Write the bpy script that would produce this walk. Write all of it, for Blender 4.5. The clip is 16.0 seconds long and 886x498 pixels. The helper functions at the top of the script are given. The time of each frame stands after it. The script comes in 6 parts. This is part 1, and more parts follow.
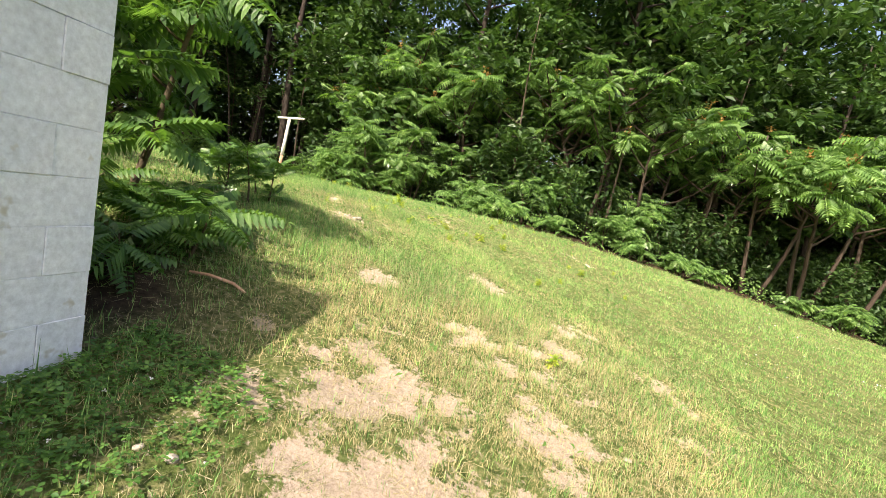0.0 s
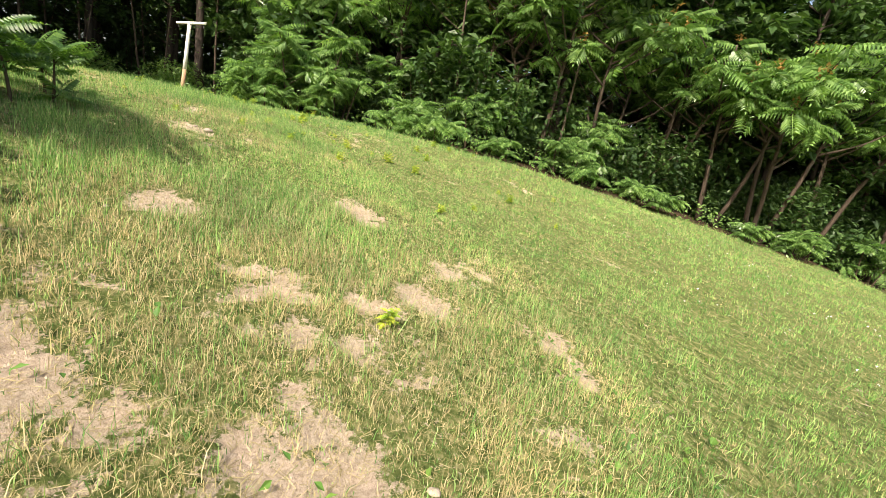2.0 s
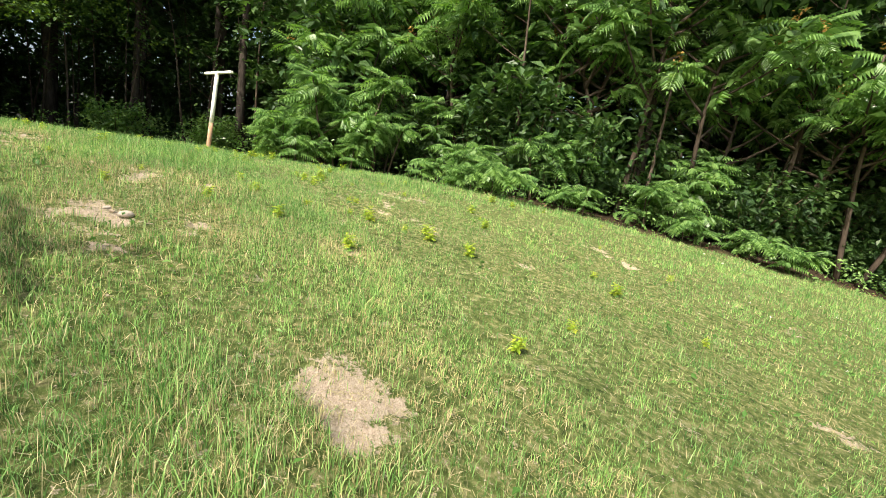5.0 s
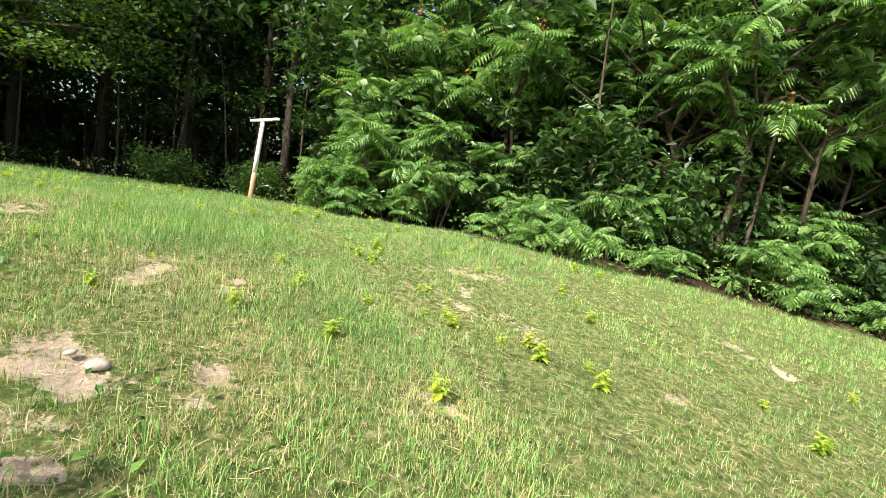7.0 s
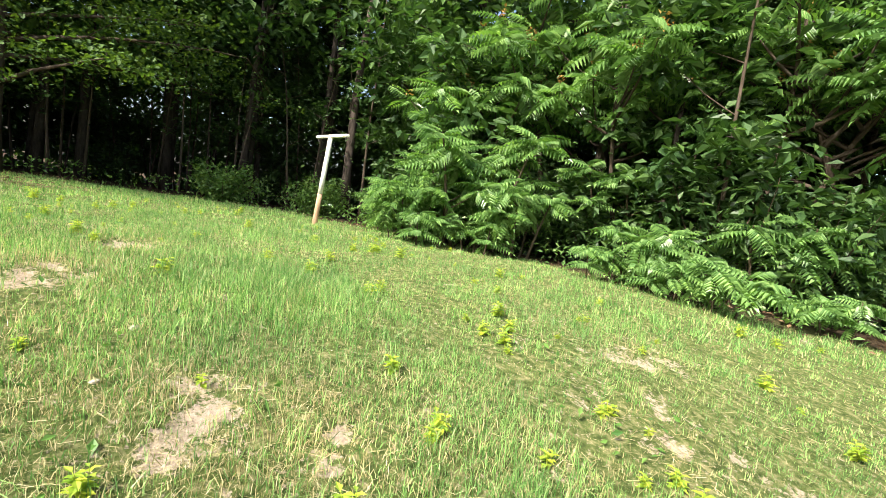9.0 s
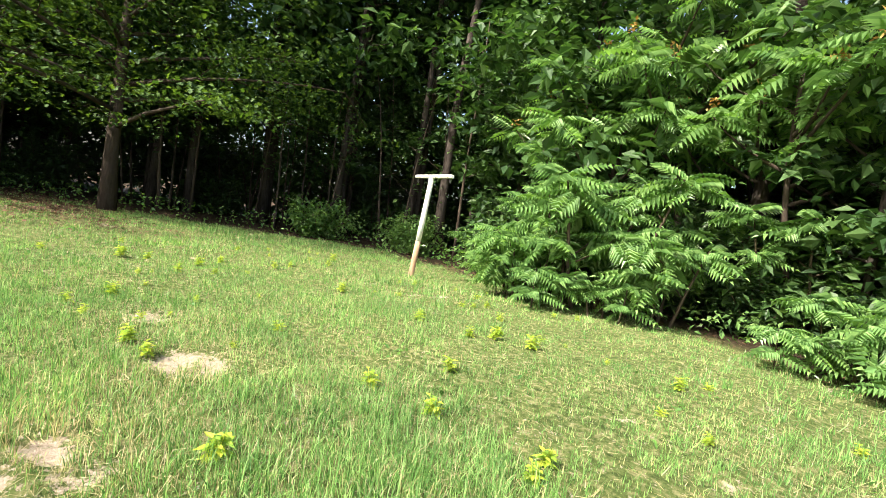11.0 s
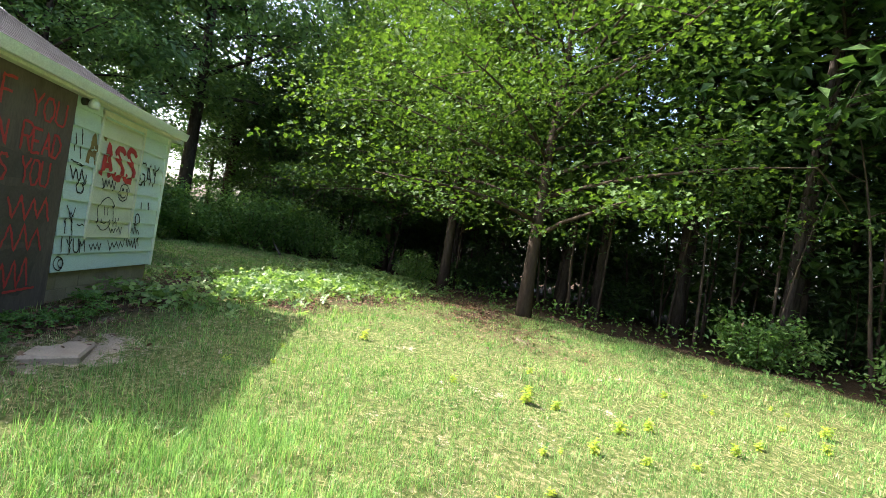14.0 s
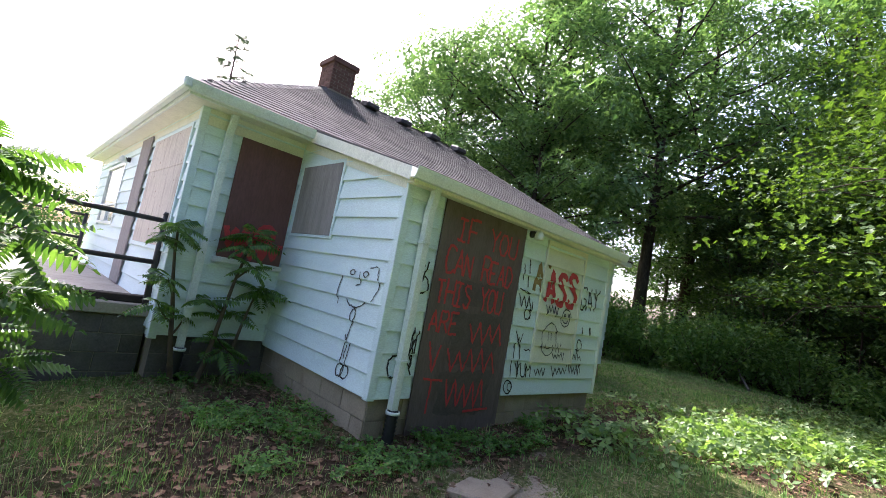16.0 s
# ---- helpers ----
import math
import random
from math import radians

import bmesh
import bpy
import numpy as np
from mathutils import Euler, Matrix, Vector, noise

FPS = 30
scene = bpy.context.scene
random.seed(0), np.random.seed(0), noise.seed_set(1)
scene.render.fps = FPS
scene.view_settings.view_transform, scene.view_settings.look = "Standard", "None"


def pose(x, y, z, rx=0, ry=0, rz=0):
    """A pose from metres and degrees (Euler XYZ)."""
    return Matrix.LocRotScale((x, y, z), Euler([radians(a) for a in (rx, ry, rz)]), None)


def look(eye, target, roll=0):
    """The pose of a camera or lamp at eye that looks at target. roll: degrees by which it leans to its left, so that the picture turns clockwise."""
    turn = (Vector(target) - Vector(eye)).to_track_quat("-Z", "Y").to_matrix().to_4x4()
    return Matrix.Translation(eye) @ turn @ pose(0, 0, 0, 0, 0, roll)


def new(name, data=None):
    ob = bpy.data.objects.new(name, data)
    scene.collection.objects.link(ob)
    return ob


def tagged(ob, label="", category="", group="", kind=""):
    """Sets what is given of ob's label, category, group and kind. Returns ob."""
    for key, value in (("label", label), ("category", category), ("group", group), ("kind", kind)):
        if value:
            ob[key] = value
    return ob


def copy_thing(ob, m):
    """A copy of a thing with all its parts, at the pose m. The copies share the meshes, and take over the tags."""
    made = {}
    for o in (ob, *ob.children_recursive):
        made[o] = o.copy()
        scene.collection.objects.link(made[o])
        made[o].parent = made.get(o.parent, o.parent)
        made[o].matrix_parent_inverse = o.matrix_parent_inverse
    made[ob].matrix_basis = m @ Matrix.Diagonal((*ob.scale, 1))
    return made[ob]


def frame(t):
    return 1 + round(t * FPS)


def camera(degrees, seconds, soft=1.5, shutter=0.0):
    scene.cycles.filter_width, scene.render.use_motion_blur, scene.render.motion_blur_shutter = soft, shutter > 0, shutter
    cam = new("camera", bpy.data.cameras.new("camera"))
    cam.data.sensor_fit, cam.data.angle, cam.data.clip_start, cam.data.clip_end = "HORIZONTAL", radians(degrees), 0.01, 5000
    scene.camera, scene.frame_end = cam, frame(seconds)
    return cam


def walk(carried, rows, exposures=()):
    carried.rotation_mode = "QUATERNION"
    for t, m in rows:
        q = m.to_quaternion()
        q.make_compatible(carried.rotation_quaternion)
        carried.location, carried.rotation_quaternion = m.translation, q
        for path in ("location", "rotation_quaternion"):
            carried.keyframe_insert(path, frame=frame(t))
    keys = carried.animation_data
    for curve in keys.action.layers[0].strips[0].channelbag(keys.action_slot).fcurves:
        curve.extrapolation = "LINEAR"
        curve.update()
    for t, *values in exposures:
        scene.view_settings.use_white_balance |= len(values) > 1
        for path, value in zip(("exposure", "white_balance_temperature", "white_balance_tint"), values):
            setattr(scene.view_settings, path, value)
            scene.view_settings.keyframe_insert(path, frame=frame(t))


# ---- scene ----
cam = camera(87.9, 16.0, soft=0.8)
UNIT = 0.88  # metres to one unit of the plan below
METRES, EYE, TILT, LEAN, TURN = 14.0 * UNIT, 1.25 * UNIT, 0.0, 0.0, 10.7
ROWS = [
    (0.0, 0.0, 0.0, 0.0, 1.0, -5.64, -10.15),
    (0.5, 0.022, 0.0183, -0.0031, -1.84, -7.79, -9.67),
    (1.0, 0.0456, 0.0466, -0.0058, -3.15, -9.19, -9.38),
    (1.5, 0.0708, 0.0717, -0.0086, -3.17, -11.13, -9.53),
    (2.0, 0.0874, 0.1011, -0.0088, -2.37, -13.18, -9.54),
    (2.5, 0.0944, 0.1337, -0.0081, -1.58, -13.27, -9.59),
    (3.0, 0.0994, 0.1666, -0.0047, -0.6, -13.43, -9.75),
    (3.5, 0.1003, 0.2033, 0.0012, 0.09, -13.47, -9.66),
    (4.0, 0.092, 0.2371, 0.0016, 1.08, -13.19, -9.16),
    (4.5, 0.0876, 0.2688, 0.0043, 2.67, -11.3, -8.05),
    (7.0, 0.0252, 0.4014, 0.0334, 8.63, -5.26, -7.7),
    (7.5, 0.0049, 0.4284, 0.0376, 9.4, -5.14, -7.59),
    (8.0, -0.0131, 0.4561, 0.0421, 10.57, -5.12, -7.79),
    (8.5, -0.0336, 0.48, 0.051, 11.61, -5.25, -7.84),
    (9.0, -0.0602, 0.5019, 0.0529, 14.49, -4.93, -8.12),
    (11.5, -0.1672, 0.6164, 0.0904, 27.02, -3.33, -8.57),
    (12.0, -0.1956, 0.6343, 0.0905, 30.33, -2.9, -8.59),
    (12.5, -0.2195, 0.6497, 0.0986, 36.45, -2.53, -8.71),
    (13.0, -0.2435, 0.6688, 0.104, 42.98, -1.59, -9.12),
    (13.5, -0.2713, 0.6801, 0.1046, 53.11, -0.76, -9.19),
    (14.0, -0.2987, 0.6868, 0.1101, 71.73, 0.37, -9.2),
    (14.5, -0.3207, 0.6905, 0.1144, 94.23, 2.55, -9.03),
    (15.0, -0.3394, 0.6885, 0.1209, 115.25, 6.15, -9.55),
    (15.5, -0.3651, 0.6856, 0.1203, 122.79, 7.49, -10.79),
    (16.0, -0.3887, 0.6882, 0.1203, 125.19, 5.47, -10.55),
]
EXPOSURES = [(0.0, 1.1, 6900, 17), (1.5, 0.95, 7000, 16), (3.5, 0.8, 6800, 10), (7.0, 1.1, 6500, 10), (12.5, 1.5, 6450, 11), (14.0, 1.9, 6200, 15), (14.5, 2.4, 5700, 25), (15.0, 2.75, 5650, 27), (15.5, 2.2, 5900, 25), (16.0, 1.8, 6000, 24)]
walk(cam, [(t, pose(0, 0, EYE, TILT, LEAN, TURN) @ pose(METRES * x, METRES * y, METRES * z, 90 + pitch, roll, yaw)) for t, x, y, z, yaw, pitch, roll in ROWS], EXPOSURES)

# ---- light ----
SUN_AZ = Vector((-0.27, -0.963, 0.0))
SUN_EL = radians(45)
to_sun = Vector((SUN_AZ.x * math.cos(SUN_EL), SUN_AZ.y * math.cos(SUN_EL), math.sin(SUN_EL)))
sun = new("sun", bpy.data.lights.new("sun", "SUN"))
sun.data.energy, sun.data.angle, sun.data.color = 4.6, radians(0.6), (1.0, 0.94, 0.83)
sun.matrix_world = look((0, 0, 30), Vector((0, 0, 30)) - to_sun)
world = bpy.data.worlds.new("sky")
scene.world = world
world.use_nodes = True
sky = world.node_tree.nodes.new("ShaderNodeTexSky")
sky.sky_type, sky.sun_disc = "NISHITA", False
sky.sun_elevation, sky.sun_rotation = SUN_EL, math.atan2(SUN_AZ.x, SUN_AZ.y)
sky.air_density, sky.dust_density = 1.0, 5.0
world.node_tree.links.new(sky.outputs[0], world.node_tree.nodes["Background"].inputs[0])
world.node_tree.nodes["Background"].inputs[1].default_value = 0.15

# ---- materials ----
def material(name):
    m = bpy.data.materials.new(name)
    m.use_nodes = True
    nt = m.node_tree
    return m, nt.nodes, nt.links, nt.nodes["Principled BSDF"]


def noise_node(nodes, links, scale, detail=4.0, rough=0.6, coord="Object", stretch=(1, 1, 1)):
    tc = nodes.new("ShaderNodeTexCoord")
    mp = nodes.new("ShaderNodeMapping")
    mp.inputs["Scale"].default_value = stretch
    n = nodes.new("ShaderNodeTexNoise")
    n.inputs["Scale"].default_value, n.inputs["Detail"].default_value, n.inputs["Roughness"].default_value = scale, detail, rough
    links.new(tc.outputs[coord], mp.inputs["Vector"])
    links.new(mp.outputs["Vector"], n.inputs["Vector"])
    return n


def ramp(nodes, links, source, stops):
    r = nodes.new("ShaderNodeValToRGB")
    els = r.color_ramp.elements
    while len(els) < len(stops):
        els.new(0.5)
    for e, (p, c) in zip(els, stops):
        e.position, e.color = p, (*c, 1)
    links.new(source, r.inputs[0])
    return r


def mix(nodes, links, fac, a, b, mode="MIX"):
    m = nodes.new("ShaderNodeMix")
    m.data_type, m.blend_type = "RGBA", mode
    for sock, v in ((m.inputs["Factor"], fac), (m.inputs["A"], a), (m.inputs["B"], b)):
        if isinstance(v, bpy.types.NodeSocket):
            links.new(v, sock)
        elif isinstance(v, tuple):
            sock.default_value = (*v, 1)
        else:
            sock.default_value = v
    return m.outputs["Result"]


def bump(nodes, links, bsdf, height, strength, distance):
    b = nodes.new("ShaderNodeBump")
    b.inputs["Strength"].default_value, b.inputs["Distance"].default_value = strength, distance
    links.new(height, b.inputs["Height"])
    links.new(b.outputs[0], bsdf.inputs["Normal"])


def surface(name, c1, c2, c3=None, scale=3.0, fine=40.0, rough=0.8, relief=0.3, depth=0.004, stretch=(1, 1, 1), metal=0.0, per_piece=0.15, spots=None):
    """A weathered surface: blotches, fine grain, relief, and a tone that differs from piece to piece."""
    m, nodes, links, bsdf = material(name)
    big = noise_node(nodes, links, scale, 5, 0.65, stretch=stretch)
    small = noise_node(nodes, links, fine, 6, 0.7, stretch=stretch)
    r = ramp(nodes, links, big.outputs[0], [(0.32, c1), (0.55, c2), (0.75, c3 or c1)])
    g = ramp(nodes, links, small.outputs[0], [(0.3, (0.72, 0.72, 0.72)), (0.7, (1.15, 1.15, 1.15))])
    c = mix(nodes, links, 0.8, r.outputs[0], g.outputs[0], "MULTIPLY")
    if spots:
        sp = noise_node(nodes, links, spots[0], 3, 0.55)
        f = ramp(nodes, links, sp.outputs[0], [(spots[1], (0, 0, 0)), (spots[1] + 0.07, (1, 1, 1))])
        c = mix(nodes, links, f.outputs[0], c, spots[2])
    if per_piece:
        oi = nodes.new("ShaderNodeObjectInfo")
        pr = nodes.new("ShaderNodeMapRange")
        pr.inputs["To Min"].default_value, pr.inputs["To Max"].default_value = 1 - per_piece, 1 + per_piece
        links.new(oi.outputs["Random"], pr.inputs["Value"])
        hs = nodes.new("ShaderNodeHueSaturation")
        links.new(pr.outputs[0], hs.inputs["Value"])
        links.new(c, hs.inputs["Color"])
        c = hs.outputs[0]
    links.new(c, bsdf.inputs["Base Color"])
    bsdf.inputs["Roughness"].default_value, bsdf.inputs["Metallic"].default_value = rough, metal
    bsdf.inputs["Specular IOR Level"].default_value = 0.12 if rough > 0.78 else 0.4
    bump(nodes, links, bsdf, small.outputs[0], relief, depth)
    return m


def leaf(name, dark, mid, light, through_tint, part=0.45, gloss=0.45, odd=None):
    """Leaf tissue: lets light through, each leaf of a tone of its own."""
    m, nodes, links, bsdf = material(name)
    geo = nodes.new("ShaderNodeNewGeometry")
    r = ramp(nodes, links, geo.outputs["Random Per Island"], [(0.0, dark), (0.5, mid), (1.0, light)])
    if odd:
        r.color_ramp.elements[2].position = 0.93
        e = r.color_ramp.elements.new(0.97)
        e.color = (*odd, 1)
    n = noise_node(nodes, links, 0.9, 2, 0.5)
    g = ramp(nodes, links, n.outputs[0], [(0.3, (0.75, 0.8, 0.75)), (0.7, (1.2, 1.15, 1.05))])
    c = mix(nodes, links, 1.0, r.outputs[0], g.outputs[0], "MULTIPLY")
    links.new(c, bsdf.inputs["Base Color"])
    bsdf.inputs["Roughness"].default_value = gloss
    bsdf.inputs["Specular IOR Level"].default_value = 0.35
    tr = nodes.new("ShaderNodeBsdfTranslucent")
    links.new(mix(nodes, links, 1.0, c, through_tint, "MULTIPLY"), tr.inputs["Color"])
    ms = nodes.new("ShaderNodeMixShader")
    ms.inputs[0].default_value = part
    links.new(bsdf.outputs[0], ms.inputs[1])
    links.new(tr.outputs[0], ms.inputs[2])
    links.new(ms.outputs[0], nodes["Material Output"].inputs["Surface"])
    return m


LEAF_SUMAC = leaf("sumac_leaf", (0.085, 0.170, 0.055), (0.150, 0.270, 0.088), (0.235, 0.375, 0.135), (1.3, 1.5, 0.5), 0.32, 0.27)
LEAF_MAPLE = leaf("maple_leaf", (0.040, 0.086, 0.022), (0.066, 0.128, 0.030), (0.098, 0.168, 0.040), (1.6, 1.6, 0.5), 0.36, 0.65)
LEAF_TALL = leaf("tall_tree_leaf", (0.060, 0.120, 0.055), (0.098, 0.175, 0.076), (0.155, 0.245, 0.100), (1.5, 1.6, 0.8), 0.45)
LEAF_WOOD = leaf("woodland_leaf", (0.028, 0.066, 0.022), (0.048, 0.100, 0.030), (0.078, 0.140, 0.040), (1.4, 1.6, 0.7), 0.3)
LEAF_HEAVEN = leaf("tree_of_heaven_leaf", (0.045, 0.105, 0.030), (0.080, 0.165, 0.045), (0.130, 0.235, 0.065), (1.5, 1.6, 0.6), 0.40, 0.35)
LEAF_BUSH = leaf("bush_leaf", (0.075, 0.155, 0.050), (0.120, 0.220, 0.065), (0.185, 0.295, 0.090), (1.6, 1.8, 0.8), 0.4)
LEAF_IVY = leaf("groundcover_leaf", (0.09, 0.17, 0.055), (0.16, 0.25, 0.090), (0.27, 0.36, 0.155), (1.5, 1.7, 0.7), 0.35)
LEAF_YELLOW = leaf("weed_leaf", (0.22, 0.36, 0.05), (0.36, 0.47, 0.06), (0.54, 0.57, 0.08), (1.4, 1.4, 0.6), 0.4)
LEAF_NEEDLE = leaf("needle", (0.014, 0.034, 0.014), (0.024, 0.052, 0.020), (0.040, 0.072, 0.026), (1.4, 1.5, 0.8), 0.25)
FLOWER = leaf("seed_head", (0.26, 0.17, 0.05), (0.34, 0.22, 0.07), (0.40, 0.28, 0.10), (1.2, 1.0, 0.7), 0.3)
GRASS = leaf("grass", (0.060, 0.150, 0.035), (0.165, 0.325, 0.095), (0.36, 0.54, 0.20), (1.2, 1.35, 0.75), 0.35, 0.40, odd=(0.50, 0.45, 0.25))
STRAW = leaf("dry_grass", (0.25, 0.23, 0.10), (0.46, 0.40, 0.22), (0.66, 0.58, 0.38), (1.2, 1.1, 0.8), 0.25, 0.6, odd=(0.16, 0.24, 0.05))
LITTER = leaf("dead_leaf", (0.075, 0.038, 0.020), (0.14, 0.076, 0.042), (0.24, 0.15, 0.092), (1.1, 0.9, 0.7), 0.12, 0.7)
CLOVER = leaf("clover", (0.050, 0.130, 0.030), (0.090, 0.200, 0.042), (0.150, 0.270, 0.060), (1.4, 1.6, 0.7), 0.35)
PETAL = surface("white_petal", (0.75, 0.75, 0.70), (0.82, 0.82, 0.78), per_piece=0.05)

BARK = surface("bark", (0.045, 0.034, 0.026), (0.085, 0.064, 0.048), (0.13, 0.105, 0.085), scale=4, fine=22, rough=0.95, relief=0.9, depth=0.02, stretch=(1, 1, 0.22))
BARK_GREY = surface("grey_bark", (0.07, 0.062, 0.052), (0.12, 0.108, 0.088), (0.18, 0.16, 0.135), scale=5, fine=30, rough=0.9, relief=0.6, depth=0.012, stretch=(1, 1, 0.3))
TWIG = surface("green_brown_stem", (0.06, 0.046, 0.03), (0.10, 0.078, 0.048), scale=6, fine=40, rough=0.8)
PINE_BARK = surface("dark_bark", (0.03, 0.024, 0.02), (0.06, 0.048, 0.04), (0.09, 0.075, 0.06), scale=5, fine=20, rough=0.95, relief=0.9, depth=0.02, stretch=(1, 1, 0.3))
SIDING = surface("pale_blue_siding_paint", (0.58, 0.70, 0.72), (0.66, 0.77, 0.78), (0.60, 0.71, 0.71), scale=1.3, fine=60, rough=0.55, relief=0.12, depth=0.001, stretch=(0.5, 0.5, 2.5), per_piece=0.04, spots=(9, 0.74, (0.42, 0.46, 0.44)))
SIDING_CREAM = surface("cream_patch_paint", (0.62, 0.63, 0.50), (0.70, 0.70, 0.58), (0.60, 0.60, 0.50), scale=1.5, fine=60, rough=0.55, relief=0.12, depth=0.001, per_piece=0.03)
TRIM = surface("cream_trim_paint", (0.66, 0.66, 0.55), (0.74, 0.73, 0.62), (0.58, 0.57, 0.47), scale=2.2, fine=50, rough=0.5, relief=0.15, depth=0.001, per_piece=0.03)
GUTTER = surface("white_metal_paint", (0.66, 0.72, 0.70), (0.74, 0.78, 0.76), (0.60, 0.64, 0.60), scale=2.5, fine=50, rough=0.4, relief=0.1, depth=0.001, per_piece=0.03)
BLOCK_TAN = surface("tan_concrete_block", (0.27, 0.215, 0.155), (0.34, 0.28, 0.205), (0.225, 0.175, 0.125), scale=2, fine=60, rough=0.95, relief=0.5, depth=0.004, per_piece=0.10)
BLOCK_WHITE = surface("white_painted_block", (0.66, 0.70, 0.75), (0.76, 0.79, 0.83), (0.69, 0.71, 0.72), scale=2.4, fine=30, rough=0.75, relief=0.9, depth=0.008, per_piece=0.03, spots=(7, 0.66, (0.50, 0.48, 0.43)))
# unpainted block of the north faces, with their shade darkened into the colour
BLOCK_DARK = surface("shade_darkened_bare_block", (0.085, 0.08, 0.074), (0.14, 0.13, 0.12), (0.19, 0.175, 0.155), scale=2, fine=50, rough=0.95, relief=0.5, depth=0.004, per_piece=0.14)
MORTAR = surface("mortar", (0.20, 0.172, 0.135), (0.26, 0.225, 0.18), scale=6, fine=70, rough=1.0, per_piece=0)
SLAB = surface("worn_concrete", (0.30, 0.27, 0.235), (0.40, 0.36, 0.31), (0.25, 0.225, 0.20), scale=1.6, fine=40, rough=0.9, relief=0.3, per_piece=0, spots=(5, 0.68, (0.24, 0.15, 0.11)))
PLY_BROWN = surface("brown_painted_plywood", (0.115, 0.090, 0.084), (0.155, 0.122, 0.114), (0.095, 0.075, 0.07), scale=1.6, fine=30, rough=0.8, relief=0.25, depth=0.002, stretch=(1.5, 1.5, 0.35), per_piece=0)
PLY_MAROON = surface("maroon_plywood", (0.120, 0.055, 0.050), (0.155, 0.072, 0.066), (0.095, 0.046, 0.044), scale=1.8, fine=30, rough=0.75, relief=0.2, depth=0.002, stretch=(1.5, 1.5, 0.4), per_piece=0)
PLY_GREY = surface("weathered_plywood", (0.22, 0.195, 0.185), (0.30, 0.27, 0.255), (0.17, 0.15, 0.145), scale=2.2, fine=26, rough=0.9, relief=0.3, depth=0.002, stretch=(2.5, 2.5, 0.3), per_piece=0.05)
PLY_RAW = surface("bare_plywood", (0.44, 0.37, 0.32), (0.62, 0.55, 0.48), (0.52, 0.43, 0.37), scale=3.5, fine=22, rough=0.85, relief=0.4, depth=0.003, stretch=(1, 3, 0.5), per_piece=0.04, spots=(9, 0.66, (0.24, 0.15, 0.12)))
SHINGLE = surface("grey_brown_asphalt_shingle", (0.078, 0.074, 0.074), (0.120, 0.115, 0.114), (0.094, 0.089, 0.087), scale=2.5, fine=90, rough=0.95, relief=0.5, depth=0.003, per_piece=0.2)
DARK = surface("dark_underlay", (0.02, 0.02, 0.02), (0.035, 0.033, 0.03), per_piece=0)
BRICK = surface("red_brown_brick", (0.13, 0.070, 0.058), (0.17, 0.095, 0.080), (0.10, 0.058, 0.052), scale=8, fine=60, rough=0.9, relief=0.4, per_piece=0.2)
IRON = surface("dark_painted_iron", (0.030, 0.028, 0.028), (0.05, 0.047, 0.045), (0.10, 0.05, 0.03), scale=14, fine=70, rough=0.55, relief=0.2, depth=0.001, per_piece=0)
TIMBER = surface("dark_wet_timber", (0.035, 0.028, 0.024), (0.06, 0.047, 0.04), scale=6, fine=40, rough=0.85, stretch=(0.3, 2, 2), per_piece=0.1)
POST_WHITE = surface("chipped_white_paint_on_wood", (0.74, 0.72, 0.66), (0.82, 0.80, 0.75), (0.62, 0.57, 0.48), scale=5, fine=40, rough=0.7, relief=0.3, depth=0.002, stretch=(1, 1, 0.35), per_piece=0, spots=(9, 0.60, (0.36, 0.21, 0.12)))
POST_BARE = surface("bare_reddish_wood", (0.34, 0.20, 0.12), (0.46, 0.30, 0.19), (0.62, 0.54, 0.44), scale=5, fine=40, rough=0.85, relief=0.4, depth=0.002, stretch=(1, 1, 0.3), per_piece=0)
BLACK_PLASTIC = surface("black_corrugated_plastic", (0.014, 0.014, 0.015), (0.022, 0.022, 0.023), rough=0.5, per_piece=0)
STONE = surface("pale_fieldstone", (0.34, 0.29, 0.23), (0.44, 0.38, 0.31), (0.28, 0.235, 0.185), scale=8, fine=50, rough=0.95, relief=0.6, depth=0.005, per_piece=0.1)
RED_SPRAY = surface("red_spray_paint", (0.42, 0.04, 0.045), (0.50, 0.05, 0.055), scale=9, fine=60, rough=0.6, per_piece=0)
BLACK_SPRAY = surface("black_spray_paint", (0.012, 0.012, 0.014), (0.02, 0.02, 0.024), scale=9, rough=0.6, per_piece=0)
OCHRE_SPRAY = surface("ochre_spray_paint", (0.20, 0.13, 0.05), (0.26, 0.17, 0.07), scale=9, rough=0.6, per_piece=0)
DARK_SPRAY = surface("dark_brown_overspray", (0.075, 0.060, 0.056), (0.10, 0.08, 0.075), scale=7, rough=0.75, per_piece=0)
GLASS, _n, _l, _b = material("window_glass")
_b.inputs["Base Color"].default_value, _b.inputs["Roughness"].default_value = (0.75, 0.80, 0.80, 1), 0.04
_b.inputs["Transmission Weight"].default_value, _b.inputs["IOR"].default_value = 0.55, 1.5


# ---- building helpers ----
def vnoise(x, y, size, seed=0):
    """Smooth value noise between 0 and 1 over the plan, with features of the given size in metres."""
    x, y = np.asarray(x, float) / size, np.asarray(y, float) / size
    i, j = np.floor(x), np.floor(y)
    u, v = x - i, y - j
    u, v = u * u * (3 - 2 * u), v * v * (3 - 2 * v)

    def h(a, b):
        s = np.sin(a * 127.1 + b * 311.7 + seed * 74.7) * 43758.5453
        return s - np.floor(s)
    return (h(i, j) * (1 - u) + h(i + 1, j) * u) * (1 - v) + (h(i, j + 1) * (1 - u) + h(i + 1, j + 1) * u) * v


